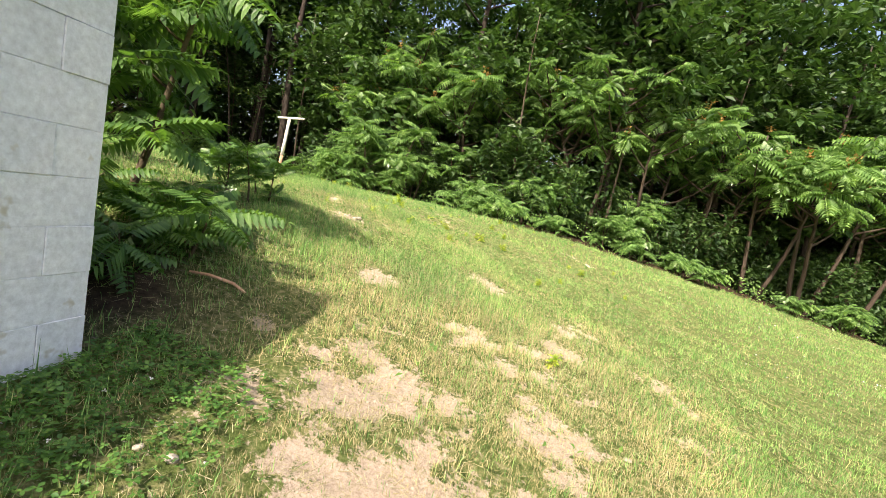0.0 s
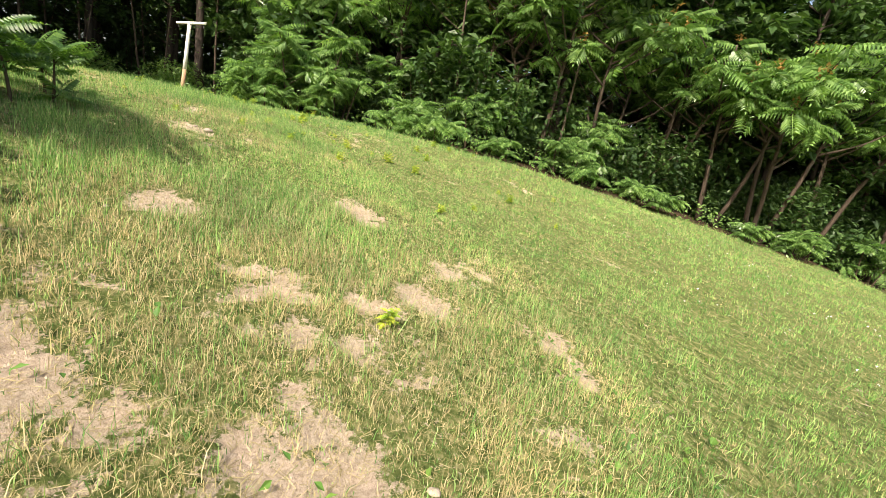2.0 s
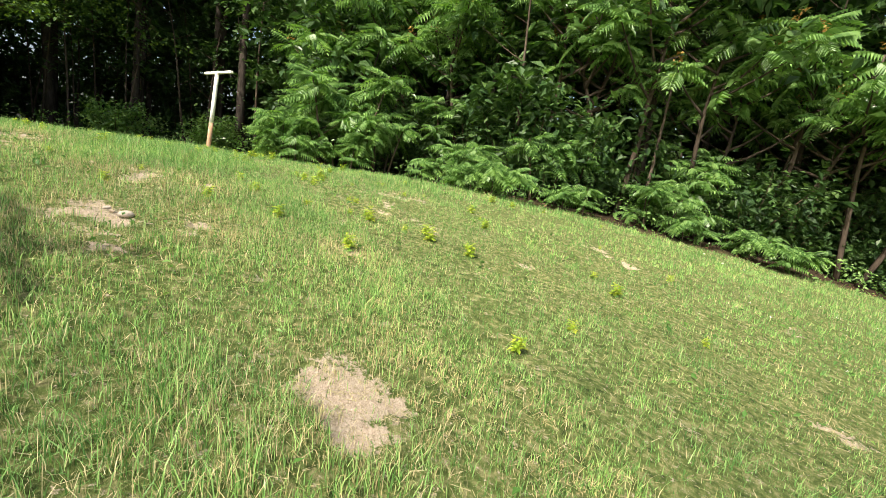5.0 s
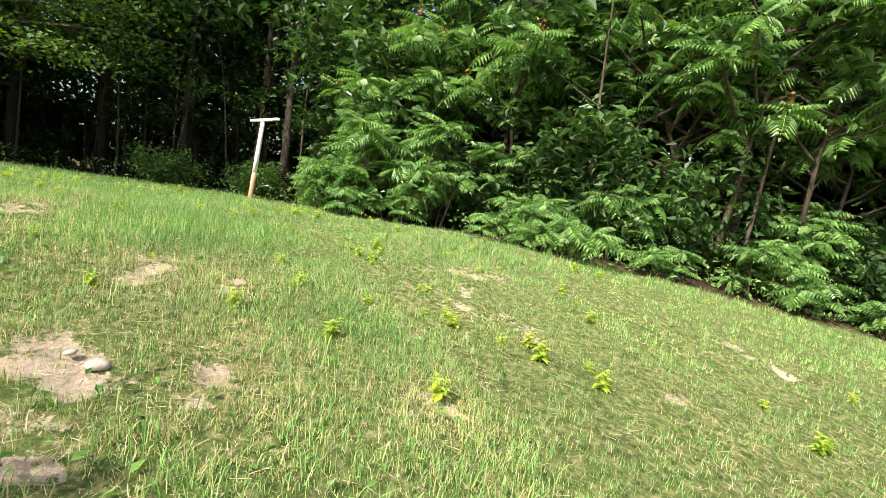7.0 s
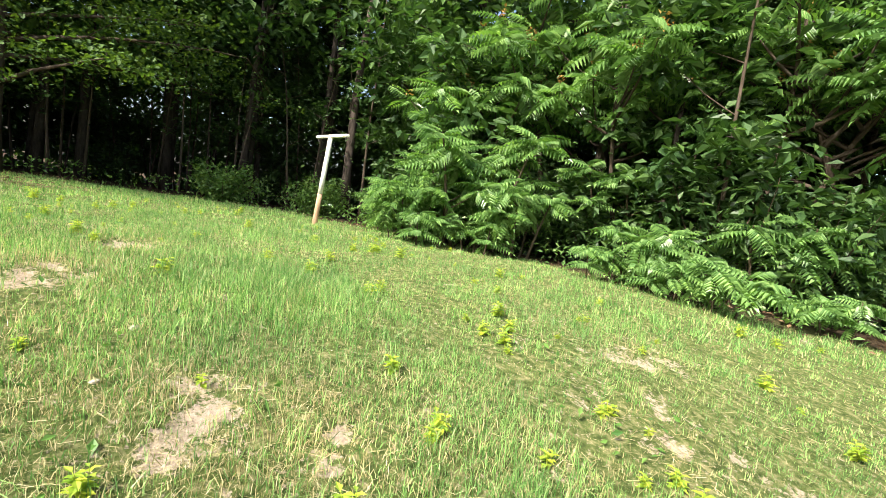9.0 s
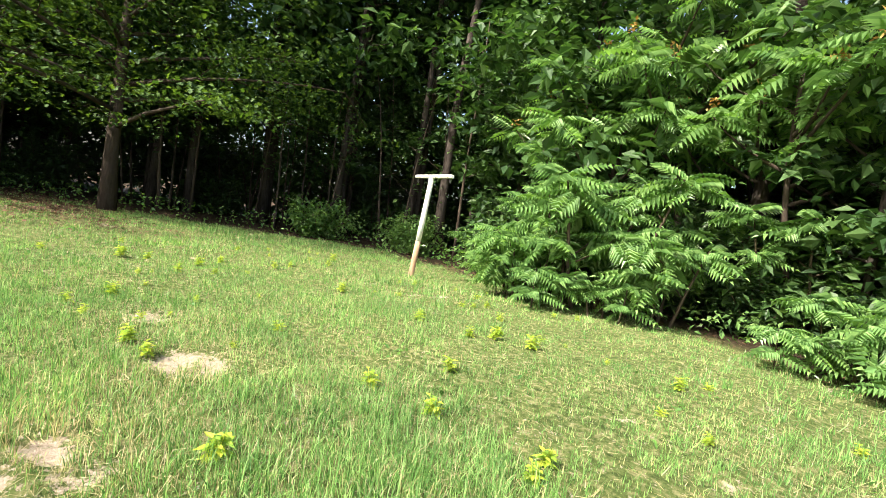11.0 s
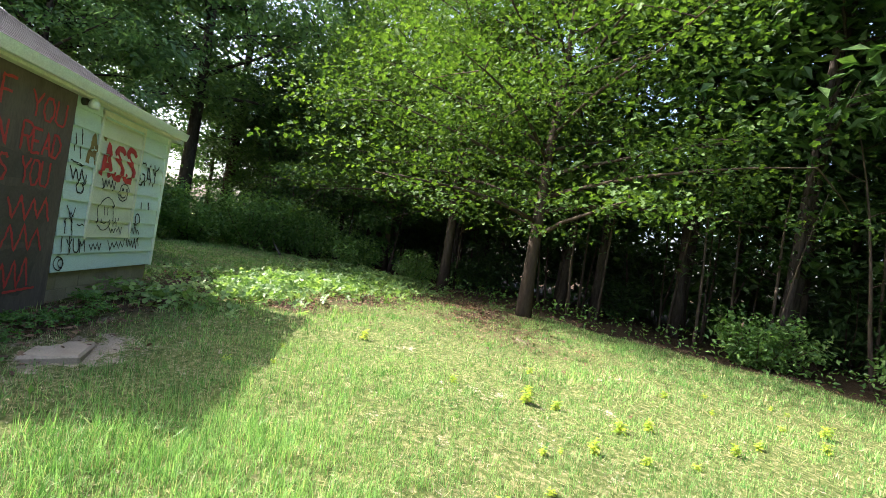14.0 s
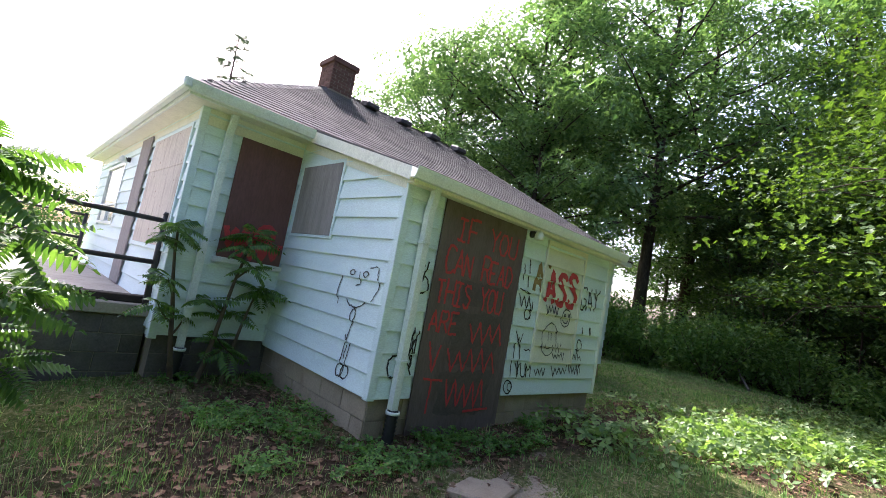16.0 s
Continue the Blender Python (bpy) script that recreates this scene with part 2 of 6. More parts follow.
def ground_z(x, y):
    """Height of the ground: a level top in the west that rolls over into a slope falling to the south-east."""
    x, y = np.asarray(x, float), np.asarray(y, float)
    cx, cy = np.clip(x, -45, 28), np.clip(y, -28, 40)
    u = cx * 0.8635 - cy * 0.5043 + 8.4548
    return 1.3962 - 0.017 * cy - 0.0046 * cx - 0.1899 * np.logaddexp(0, u / 0.9133)


def lawn_z(x, y):
    return ground_z(x, y) + 0.05 * (vnoise(x, y, 0.7, 3) - 0.5) + 0.035 * (vnoise(x, y, 0.28, 4) - 0.5)


EDGE_X = [-60, -34, -27, -22.9, -18.5, -14.5, -9, -5, -1.2, 2, 5, 9, 13, 22, 60]
EDGE_Y = [-26, 0, 6.6, 10.9, 14.8, 18.6, 17.7, 17.0, 14.9, 15.9, 17.1, 18.3, 18.9, 19.6, 22]


def edge_y(x):
    """Where the lawn ends and the wood begins."""
    return np.interp(x, EDGE_X, EDGE_Y)


def mesh_object(name, verts, faces, mat, smooth=False):
    """One object from arrays: verts (n, 3), faces (m, 3) or (m, 4)."""
    me = bpy.data.meshes.new(name)
    verts, faces = np.asarray(verts, np.float32), np.asarray(faces, np.int32)
    k = faces.shape[1]
    me.vertices.add(len(verts))
    me.vertices.foreach_set("co", verts.ravel())
    me.loops.add(faces.size)
    me.loops.foreach_set("vertex_index", faces.ravel())
    me.polygons.add(len(faces))
    me.polygons.foreach_set("loop_start", np.arange(0, faces.size, k, dtype=np.int32))
    me.polygons.foreach_set("use_smooth", np.full(len(faces), smooth))
    me.update(calc_edges=True)
    me.materials.append(mat)
    return new(name, me)


def under(ob, parent):
    """Makes ob a part of parent, staying where it is."""
    ob.parent = parent
    top = parent
    base = parent.location.copy()
    while top.parent:
        top = top.parent
        base = top.location.copy()
    if parent.parent is None:
        ob.matrix_parent_inverse = Matrix.Translation(-base)
    return ob


def thing(name, base, label, category, group="", kind=""):
    ob = new(name)
    ob.empty_display_size = 0.2
    ob.location = base
    return tagged(ob, label, category, group, kind)


def part(name, bm, mat, parent=None, label="", smooth=False):
    me = bpy.data.meshes.new(name)
    bmesh.ops.recalc_face_normals(bm, faces=bm.faces)
    bm.to_mesh(me)
    bm.free()
    me.materials.append(mat)
    if smooth:
        me.polygons.foreach_set("use_smooth", np.full(len(me.polygons), True))
    ob = new(name, me)
    if parent:
        under(ob, parent)
    if label:
        ob["label"] = label
    return ob


def add_box(bm, lo, hi, bevel=0.0):
    vs = [bm.verts.new((x, y, z)) for x in (lo[0], hi[0]) for y in (lo[1], hi[1]) for z in (lo[2], hi[2])]
    fs = [bm.faces.new([vs[i] for i in f]) for f in ((0, 1, 3, 2), (4, 6, 7, 5), (0, 4, 5, 1), (2, 3, 7, 6), (0, 2, 6, 4), (1, 5, 7, 3))]
    if bevel:
        es = list({e for f in fs for e in f.edges})
        bmesh.ops.bevel(bm, geom=es, offset=bevel, segments=1, affect="EDGES")
    return vs


def box(name, lo, hi, mat, parent=None, bevel=0.006, label=""):
    bm = bmesh.new()
    add_box(bm, lo, hi, bevel)
    return part(name, bm, mat, parent, label)


def add_tube(bm, pts, radii, sides=8, cap=True):
    """A tapered tube along points."""
    rings = []
    pts = [Vector(p) for p in pts]
    for i, p in enumerate(pts):
        d = (pts[min(i + 1, len(pts) - 1)] - pts[max(i - 1, 0)]).normalized()
        a = d.cross(Vector((0.31, 0.95, 0.05)) if abs(d.z) > 0.5 else Vector((0, 0, 1))).normalized()
        b = d.cross(a)
        rings.append([bm.verts.new(p + radii[i] * (a * math.cos(2 * math.pi * k / sides) + b * math.sin(2 * math.pi * k / sides))) for k in range(sides)])
    for r, s in zip(rings, rings[1:]):
        for k in range(sides):
            bm.faces.new((r[k], r[(k + 1) % sides], s[(k + 1) % sides], s[k]))
    if cap:
        bm.faces.new(rings[0][::-1])
        bm.faces.new(rings[-1])


def tube(name, pts, radii, mat, parent=None, sides=8, label=""):
    bm = bmesh.new()
    add_tube(bm, pts, radii, sides)
    return part(name, bm, mat, parent, label, smooth=True)


# ---- leaf shapes ----
def frond_shape(pairs=11, droop=0.30, fold=0.25, rich=False):
    """A feather-shaped compound leaf of length 1 along +x: a stalk with pairs of pointed leaflets and one at the end."""
    V, F = [], []

    def spine(s):
        return np.array([s * (1 - 0.12 * droop * s), 0, -droop * s * s])

    def leaflet(p, way, length, width, sag):
        way = way / np.linalg.norm(way)
        side = np.cross([0, 0, 1], way)
        b = len(V)
        tip = p + way * length + np.array([0, 0, -sag * length])
        m = p + way * length * 0.38 + np.array([0, 0, fold * width * 0.1])
        if rich:
            m2 = p + way * length * 0.72 + np.array([0, 0, -sag * length * 0.45])
            V.extend([p, m + side * width * 0.5 + [0, 0, fold * width], m - side * width * 0.5 + [0, 0, fold * width], m, m2 + side * width * 0.34, m2 - side * width * 0.34, m2, tip])
            F.extend([(b, b + 3, b + 1), (b, b + 2, b + 3), (b + 1, b + 3, b + 6), (b + 1, b + 6, b + 4), (b + 3, b + 2, b + 5), (b + 3, b + 5, b + 6), (b + 4, b + 6, b + 7), (b + 6, b + 5, b + 7)])
        else:
            V.extend([p, m + side * width * 0.5 + [0, 0, fold * width], tip, m - side * width * 0.5 + [0, 0, fold * width]])
            F.extend([(b, b + 2, b + 1), (b, b + 3, b + 2)])
    for i in range(pairs):
        s = 0.16 + 0.80 * i / pairs
        env = 0.29 * (0.62 + 0.75 * math.sin(math.pi * min(1, 0.22 + 0.72 * i / pairs)) * 0.6)
        for sg in (1, -1):
            leaflet(spine(s), np.array([0.28, sg, 0.05]), env * (1 if i < pairs - 2 else 0.75), 0.098, 0.55)
    leaflet(spine(0.97), np.array([1, 0, -0.3]), 0.15, 0.07, 0.2)
    b = len(V)
    for k in range(4):
        q = spine(k / 3)
        w = 0.008 * (1.2 - k / 3)
        V.extend([q + [0, w, 0], q - [0, w, 0]])
    for k in range(3):
        F.extend([(b + 2 * k, b + 2 * k + 1, b + 2 * k + 3), (b + 2 * k, b + 2 * k + 3, b + 2 * k + 2)])
    return np.array(V), np.array(F)


def star_leaf():
    """A five-lobed maple leaf of width about 1, lying in xy, stalk at the origin."""
    pts = [(0, 0), (0.30, -0.46), (0.42, -0.18), (0.72, -0.34), (1.0, 0), (0.72, 0.34), (0.42, 0.18), (0.30, 0.46)]
    V = [(x, y, 0.16 * abs(y) - 0.10 * x * x) for x, y in pts]
    F = [(0, 1, 2), (0, 2, 4), (2, 3, 4), (0, 4, 6), (4, 5, 6), (0, 6, 7)]
    return np.array(V), np.array(F)


def plain_leaf():
    """A pointed oval leaf of length 1 along +x, folded along its rib."""
    V = [(0, 0, 0), (0.42, 0.27, 0.08), (1, 0, -0.10), (0.42, -0.27, 0.08)]
    return np.array(V), np.array([(0, 2, 1), (0, 3, 2)])


def spray_shape(rng, n=9):
    """A small twig of plain leaves, length about 1."""
    V, F = [], []
    lv, lf = plain_leaf()
    for i in range(n):
        s = 0.1 + 0.9 * i / n
        a = (1 if i % 2 else -1) * rng.uniform(0.5, 1.2)
        c, d = math.cos(a), math.sin(a)
        size = rng.uniform(0.28, 0.42)
        w = (lv * size) @ np.array([[c, d, 0], [-d, c, 0], [0, 0, 1]])
        w[:, 2] += rng.uniform(-0.25, 0.25) * np.hypot(w[:, 0], w[:, 1])
        F.append(lf + len(V) * 4)
        V.append(w + [s, 0, -0.25 * s * s])
    return np.concatenate(V), np.concatenate(F)


def turns(yaw, pitch, roll):
    """Rotation matrices (n, 3, 3): roll about x, then raise the x axis by pitch, then yaw about z."""
    cy, sy, cp, sp, cr, sr = np.cos(yaw), np.sin(yaw), np.cos(pitch), np.sin(pitch), np.cos(roll), np.sin(roll)
    z, o = np.zeros_like(yaw), np.ones_like(yaw)
    A = np.array([[cy, -sy, z], [sy, cy, z], [z, z, o]]).transpose(2, 0, 1)
    B = np.array([[cp, z, -sp], [z, o, z], [sp, z, cp]]).transpose(2, 0, 1)
    C = np.array([[o, z, z], [z, cr, -sr], [z, sr, cr]]).transpose(2, 0, 1)
    return A @ B @ C


def stamp(shape, places, rot, size):
    """Copies of a shape at places (n, 3), turned by rot (n, 3, 3) and sized (n,)."""
    V, F = shape
    out = np.einsum("nij,kj->nki", rot, V) * np.asarray(size)[:, None, None] + np.asarray(places)[:, None, :]
    faces = F[None] + (np.arange(len(places)) * len(V))[:, None, None]
    return out.reshape(-1, 3), faces.reshape(-1, F.shape[1])


def joined(pieces):
    V, F, n = [], [], 0
    for v, f in pieces:
        V.append(v)
        F.append(f + n)
        n += len(v)
    return np.concatenate(V), np.concatenate(F)


# ---- ground ----
BARE_SPOTS = [(-0.9, 2.75, 0.85), (-0.5, 2.2, 1.0), (0.1, 1.8, 1.1), (0.5, 3.0, 0.6), (-0.36, 4.3, 0.42), (0.28, 4.4, 0.36), (-0.06, 3.8, 0.42), (0.5, 4.0, 0.5), (0.83, 5.9, 0.32), (0.68, 5.5, 0.34), (0.4, 5.7, 0.25), (1.46, 4.95, 0.30), (1.75, 4.6, 0.26), (0.5, 4.85, 0.34), (-1.5, 4.7, 0.28),
              (-2.6, 6.65, 0.34), (2.5, 8.17, 0.18), (-0.44, 6.17, 0.35), (-2.85, 6.95, 0.5), (-2.4, 7.4, 0.42), (0.0, 9.67, 0.20), (-1.43, 8.0, 0.24), (-1.1, 9.6, 0.17), (-3.65, 7.88, 0.42), (1.46, 11.6, 0.2), (-3.2, 8.3, 0.34), (-1.95, 9.7, 0.22), (-5.76, 8.4, 0.42), (-2.1, 11.0, 0.16),
              (-10.6, 6.0, 0.6), (-6.6, 9.4, 0.35), (-7.6, 9.6, 0.3), (-5.0, 7.6, 0.4)]


def bare(x, y):
    """How bare the lawn is, 0 to 1: patches of dry soil with ragged rims."""
    s = np.zeros(np.shape(x)) + 0.30 * vnoise(x, y, 2.2, 15)
    for a, b, r in BARE_SPOTS:
        s = np.maximum(s, np.exp(-((x - a) ** 2 + (y - b) ** 2) / (r * r)))
    p, q = 0.83 * x + 0.56 * y, 0.83 * y - 0.56 * x
    u, v = p + 0.12 * vnoise(x, y, 0.21, 17), q + 0.12 * vnoise(x, y, 0.19, 18)
    n = 0.30 * vnoise(u, v, 0.38, 11) + 0.36 * vnoise(u + 0.4 * v, v - 0.4 * u, 0.18, 12) + 0.34 * vnoise(u, v, 0.10, 13)
    return np.clip((s * 0.47 + n - 0.78) * 3.6, 0, 1)


def dryness(x, y):
    """How yellow the grass stands, 0 to 1."""
    s = np.zeros(np.shape(x))
    for a, b, r in BARE_SPOTS:
        s = np.maximum(s, np.exp(-((x - a) ** 2 + (y - b) ** 2) / (3.6 * r * r)))
    return np.clip(0.75 * s + 0.75 * vnoise(x, y, 1.3, 21) * vnoise(x, y, 0.45, 22) - 0.05, 0, 1)


def wooded(x, y):
    """Whether a place lies in the wood (leaf mould) rather than on the lawn, 0 to 1."""
    return np.clip((y - edge_y(x) + 0.2) / 0.9 + 1.2 * (vnoise(x, y, 0.9, 31) - 0.5), 0, 1)


def littered(x, y):
    """Dead leaves by the house and under the maples, 0 to 1."""
    near = np.exp(-((y - 5.1) / 0.75) ** 2) * (x > -18) * (x < -7.4) + np.exp(-((x + 9.2) / 1.0) ** 2 - ((y - 3.4) / 1.3) ** 2) + 1.4 * np.exp(-((x + 2.9) / 0.75) ** 2 - ((y - 2.5) / 0.75) ** 2)
    maple = np.exp(-(((x + 19.5) / 4.2) ** 2 + ((y - 11.6) / 1.5) ** 2)) + np.exp(-(((x + 24) / 5) ** 2 + ((y - 8.2) / 1.5) ** 2))
    rim = np.exp(-((y - (7.3 + 0.62 * (-15.0 - x))) / 0.8) ** 2) * (x < -14.2) * (x > -21)
    return np.clip((near + 0.9 * maple + rim) * 1.5 * (0.35 + vnoise(x, y, 0.8, 33)), 0, 1)


def make_ground():
    xs = np.concatenate([[-1500, -700, -300, -150, -90, -60], np.arange(-48, -14, 0.5), np.arange(-14, -6, 0.08), np.arange(-6, 3, 0.05), np.arange(3, 4, 0.08), np.arange(4, 26, 0.4), [28, 40, 70, 120, 250, 600, 1500]])
    ys = np.concatenate([[-1500, -600, -250, -120, -60, -35], np.arange(-28, 0, 0.6), np.arange(0, 10, 0.055), np.arange(10, 12, 0.08), np.arange(12, 34, 0.4), [36, 45, 70, 120, 250, 600, 1500]])
    X, Y = np.meshgrid(xs, ys, indexing="ij")
    Z = lawn_z(X, Y) - 0.035 * bare(X, Y)
    n, m = X.shape
    idx = np.arange(n * m).reshape(n, m)
    F = np.stack([idx[:-1, :-1], idx[1:, :-1], idx[1:, 1:], idx[:-1, 1:]], -1).reshape(-1, 4)
    mat, nodes, links, bsdf = material("lawn_soil")
    fine = noise_node(nodes, links, 38, 8, 0.85)
    mid = noise_node(nodes, links, 2.2, 5, 0.7)
    tuft = noise_node(nodes, links, 16, 5, 0.7)
    soil = ramp(nodes, links, fine.outputs[0], [(0.34, (0.30, 0.22, 0.165)), (0.5, (0.54, 0.435, 0.35)), (0.68, (0.70, 0.585, 0.49))])
    thatch = ramp(nodes, links, tuft.outputs[0], [(0.3, (0.040, 0.065, 0.018)), (0.5, (0.13, 0.17, 0.05)), (0.7, (0.38, 0.34, 0.18))])
    mould = ramp(nodes, links, tuft.outputs[0], [(0.3, (0.028, 0.02, 0.013)), (0.55, (0.065, 0.045, 0.028)), (0.75, (0.12, 0.08, 0.05))])
    dead = ramp(nodes, links, tuft.outputs[0], [(0.3, (0.035, 0.024, 0.016)), (0.55, (0.085, 0.058, 0.038)), (0.75, (0.16, 0.11, 0.075))])

    def attr(name):
        a = nodes.new("ShaderNodeAttribute")
        a.attribute_name = name
        return a.outputs["Fac"]
    tone = ramp(nodes, links, mid.outputs[0], [(0.3, (0.82, 0.86, 0.8)), (0.7, (1.12, 1.1, 1.05))])
    ragged = noise_node(nodes, links, 24, 6, 0.75)
    swing = nodes.new("ShaderNodeMath")
    swing.operation = "MULTIPLY_ADD"
    swing.inputs[1].default_value, swing.inputs[2].default_value = 3.4, -1.7
    links.new(ragged.outputs[0], swing.inputs[0])
    rim = nodes.new("ShaderNodeMath")
    rim.operation = "ADD"
    links.new(attr("bare"), rim.inputs[0])
    links.new(swing.outputs[0], rim.inputs[1])
    open_soil = ramp(nodes, links, rim.outputs[0], [(0.30, (0, 0, 0)), (0.55, (1, 1, 1))])
    c = mix(nodes, links, open_soil.outputs[0], thatch.outputs[0], soil.outputs[0])
    c = mix(nodes, links, attr("litter"), c, dead.outputs[0])
    c = mix(nodes, links, attr("wood"), c, mould.outputs[0])
    c = mix(nodes, links, 1.0, c, tone.outputs[0], "MULTIPLY")
    links.new(c, bsdf.inputs["Base Color"])
    bsdf.inputs["Roughness"].default_value = 1.0
    bsdf.inputs["Specular IOR Level"].default_value = 0.1
    bump(nodes, links, bsdf, fine.outputs[0], 1.0, 0.03)
    ob = mesh_object("ground", np.stack([X, Y, Z], -1).reshape(-1, 3), F, mat, True)
    for name, values in (("bare", bare(X, Y)), ("wood", wooded(X, Y)), ("litter", littered(X, Y))):
        a = ob.data.attributes.new(name, "FLOAT", "POINT")
        a.data.foreach_set("value", values.ravel().astype(np.float32))
    return tagged(ob, "sloping lawn of patchy grass, thatch and bare tan soil", "ground", kind="structure")


make_ground()

# ---- house ----
SHED_X, SHED_Y, SHED_END = -10.0, 4.72, -14.5
MAIN_X, MAIN_Y, MAIN_END, MAIN_BACK = -8.6, 2.15, -19.9, -6.3
BOARD = 0.23
house = thing("house", (-14.0, -2.0, 1.3), "boarded-up house with pale blue lap siding and grey hip roof", "house")


def siding(wall, a, b, z0, top, out, mat=SIDING, skip=()):
    """Lapped boards along a wall from a to b (plan points), from z0 up to top(s), s from 0 to 1; out: the outward normal. skip: (s0, s1, z0, z1) left free."""
    a, b, out = Vector((*a, 0)), Vector((*b, 0)), Vector((*out, 0))
    run = b - a
    z = z0
    highest = max(top(0), top(1))
    while z < highest - 0.01:
        spans = [(0.0, 1.0)]
        for s0, s1, k0, k1 in skip:
            if k0 < z + 0.5 * BOARD < k1:
                spans = [q for p0, p1 in spans for q in ((p0, min(p1, s0)), (max(p0, s1), p1)) if q[1] - q[0] > 0.005]
        for p0, p1 in spans:
            if top(p0) < z + 0.03 < top(p1):
                p0 += (p1 - p0) * (z + 0.03 - top(p0)) / (top(p1) - top(p0))
            bm = bmesh.new()
            t0, t1 = min(z + BOARD + 0.012, top(p0)), min(z + BOARD + 0.012, top(p1))
            if t0 < z + 0.02 and t1 < z + 0.02:
                continue
            t0, t1 = max(t0, z + 0.004), max(t1, z + 0.004)
            A, B = a + run * p0, a + run * p1
            pr = [(0.004, 0.002), (0.034, 0.0), (0.036, 0.008), (0.006, None)]
            rows = []
            for P, t in ((A, t0), (B, t1)):
                rows.append([bm.verts.new(P + out * d + Vector((0, 0, t if h is None else z + h))) for d, h in pr])
            for i in range(4):
                bm.faces.new((rows[0][i], rows[0][(i + 1) % 4], rows[1][(i + 1) % 4], rows[1][i]))
            bm.faces.new(rows[0][::-1])
            bm.faces.new(rows[1])
            part("siding_board", bm, mat, wall)
        z += BOARD


def wall_prism(name, corners, thick_out, mat, parent):
    """A wall from four or five points in one plane, thickened along a vector."""
    bm = bmesh.new()
    f = [bm.verts.new(c) for c in corners]
    k = [bm.verts.new(Vector(c) + Vector(thick_out)) for c in corners]
    bm.faces.new(f)
    bm.faces.new(k[::-1])
    for i in range(len(f)):
        j = (i + 1) % len(f)
        bm.faces.new((f[i], f[j], k[j], k[i]))
    return part(name, bm, mat, parent)


SILL, SHED_EAVE, MAIN_EAVE = 1.77, 4.05, 4.72


def shed_top(y):
    return SHED_EAVE + (SHED_Y - y) * 0.262


wall_a = wall_prism("wall", [(SHED_X, SHED_Y, SILL), (SHED_X, MAIN_Y, SILL), (SHED_X, MAIN_Y, shed_top(MAIN_Y)), (SHED_X, SHED_Y, SHED_EAVE)], (-0.14, 0, 0), SIDING, house)
siding(wall_a, (SHED_X, SHED_Y - 0.03), (SHED_X, MAIN_Y + 0.03), SILL, lambda s: shed_top(SHED_Y + s * (MAIN_Y - SHED_Y)) - 0.02, (1, 0), skip=[(0.53, 0.955, 3.33, 4.35)])
wall_b = wall_prism("wall", [(SHED_X - 0.15, SHED_Y, SILL), (SHED_END, SHED_Y, SILL), (SHED_END, SHED_Y, SHED_EAVE), (SHED_X - 0.15, SHED_Y, SHED_EAVE)], (0, -0.14, 0), SIDING, house)
siding(wall_b, (SHED_X - 0.02, SHED_Y), (SHED_END, SHED_Y), SILL, lambda s: SHED_EAVE - 0.02, (0, 1), skip=[(0.11, 0.46, 0, 9), (0.575, 0.815, 2.2, 3.9)])
wall_e = wall_prism("wall", [(SHED_END + 0.002, SHED_Y - 0.15, SILL), (SHED_END + 0.002, MAIN_Y, SILL), (SHED_END + 0.002, MAIN_Y, shed_top(MAIN_Y)), (SHED_END + 0.002, SHED_Y - 0.15, SHED_EAVE)], (0.14, 0, 0), SIDING, house)
wall_c = wall_prism("wall", [(MAIN_X, MAIN_Y, SILL + 0.05), (SHED_X, MAIN_Y, SILL + 0.05), (SHED_X, MAIN_Y, MAIN_EAVE), (MAIN_X, MAIN_Y, MAIN_EAVE)], (0, -0.16, 0), SIDING, house)
siding(wall_c, (MAIN_X - 0.02, MAIN_Y), (SHED_X + 0.03, MAIN_Y), SILL + 0.05, lambda s: MAIN_EAVE - 0.03, (0, 1), skip=[(0.37, 0.97, 2.87, 4.47)])
wall_c2 = wall_prism("wall", [(SHED_END, MAIN_Y, SILL), (MAIN_END, MAIN_Y, SILL), (MAIN_END, MAIN_Y, MAIN_EAVE), (SHED_END, MAIN_Y, MAIN_EAVE)], (0, -0.16, 0), SIDING, house)
siding(wall_c2, (SHED_END - 0.02, MAIN_Y), (MAIN_END, MAIN_Y), SILL, lambda s: MAIN_EAVE - 0.03, (0, 1))
wall_d = wall_prism("wall", [(MAIN_X, MAIN_Y - 0.17, SILL), (MAIN_X, MAIN_BACK, SILL), (MAIN_X, MAIN_BACK, MAIN_EAVE), (MAIN_X, MAIN_Y - 0.17, MAIN_EAVE)], (-0.16, 0, 0), SIDING, house)
DLEN = MAIN_Y - MAIN_BACK


def ds(y):
    return (MAIN_Y - y) / DLEN


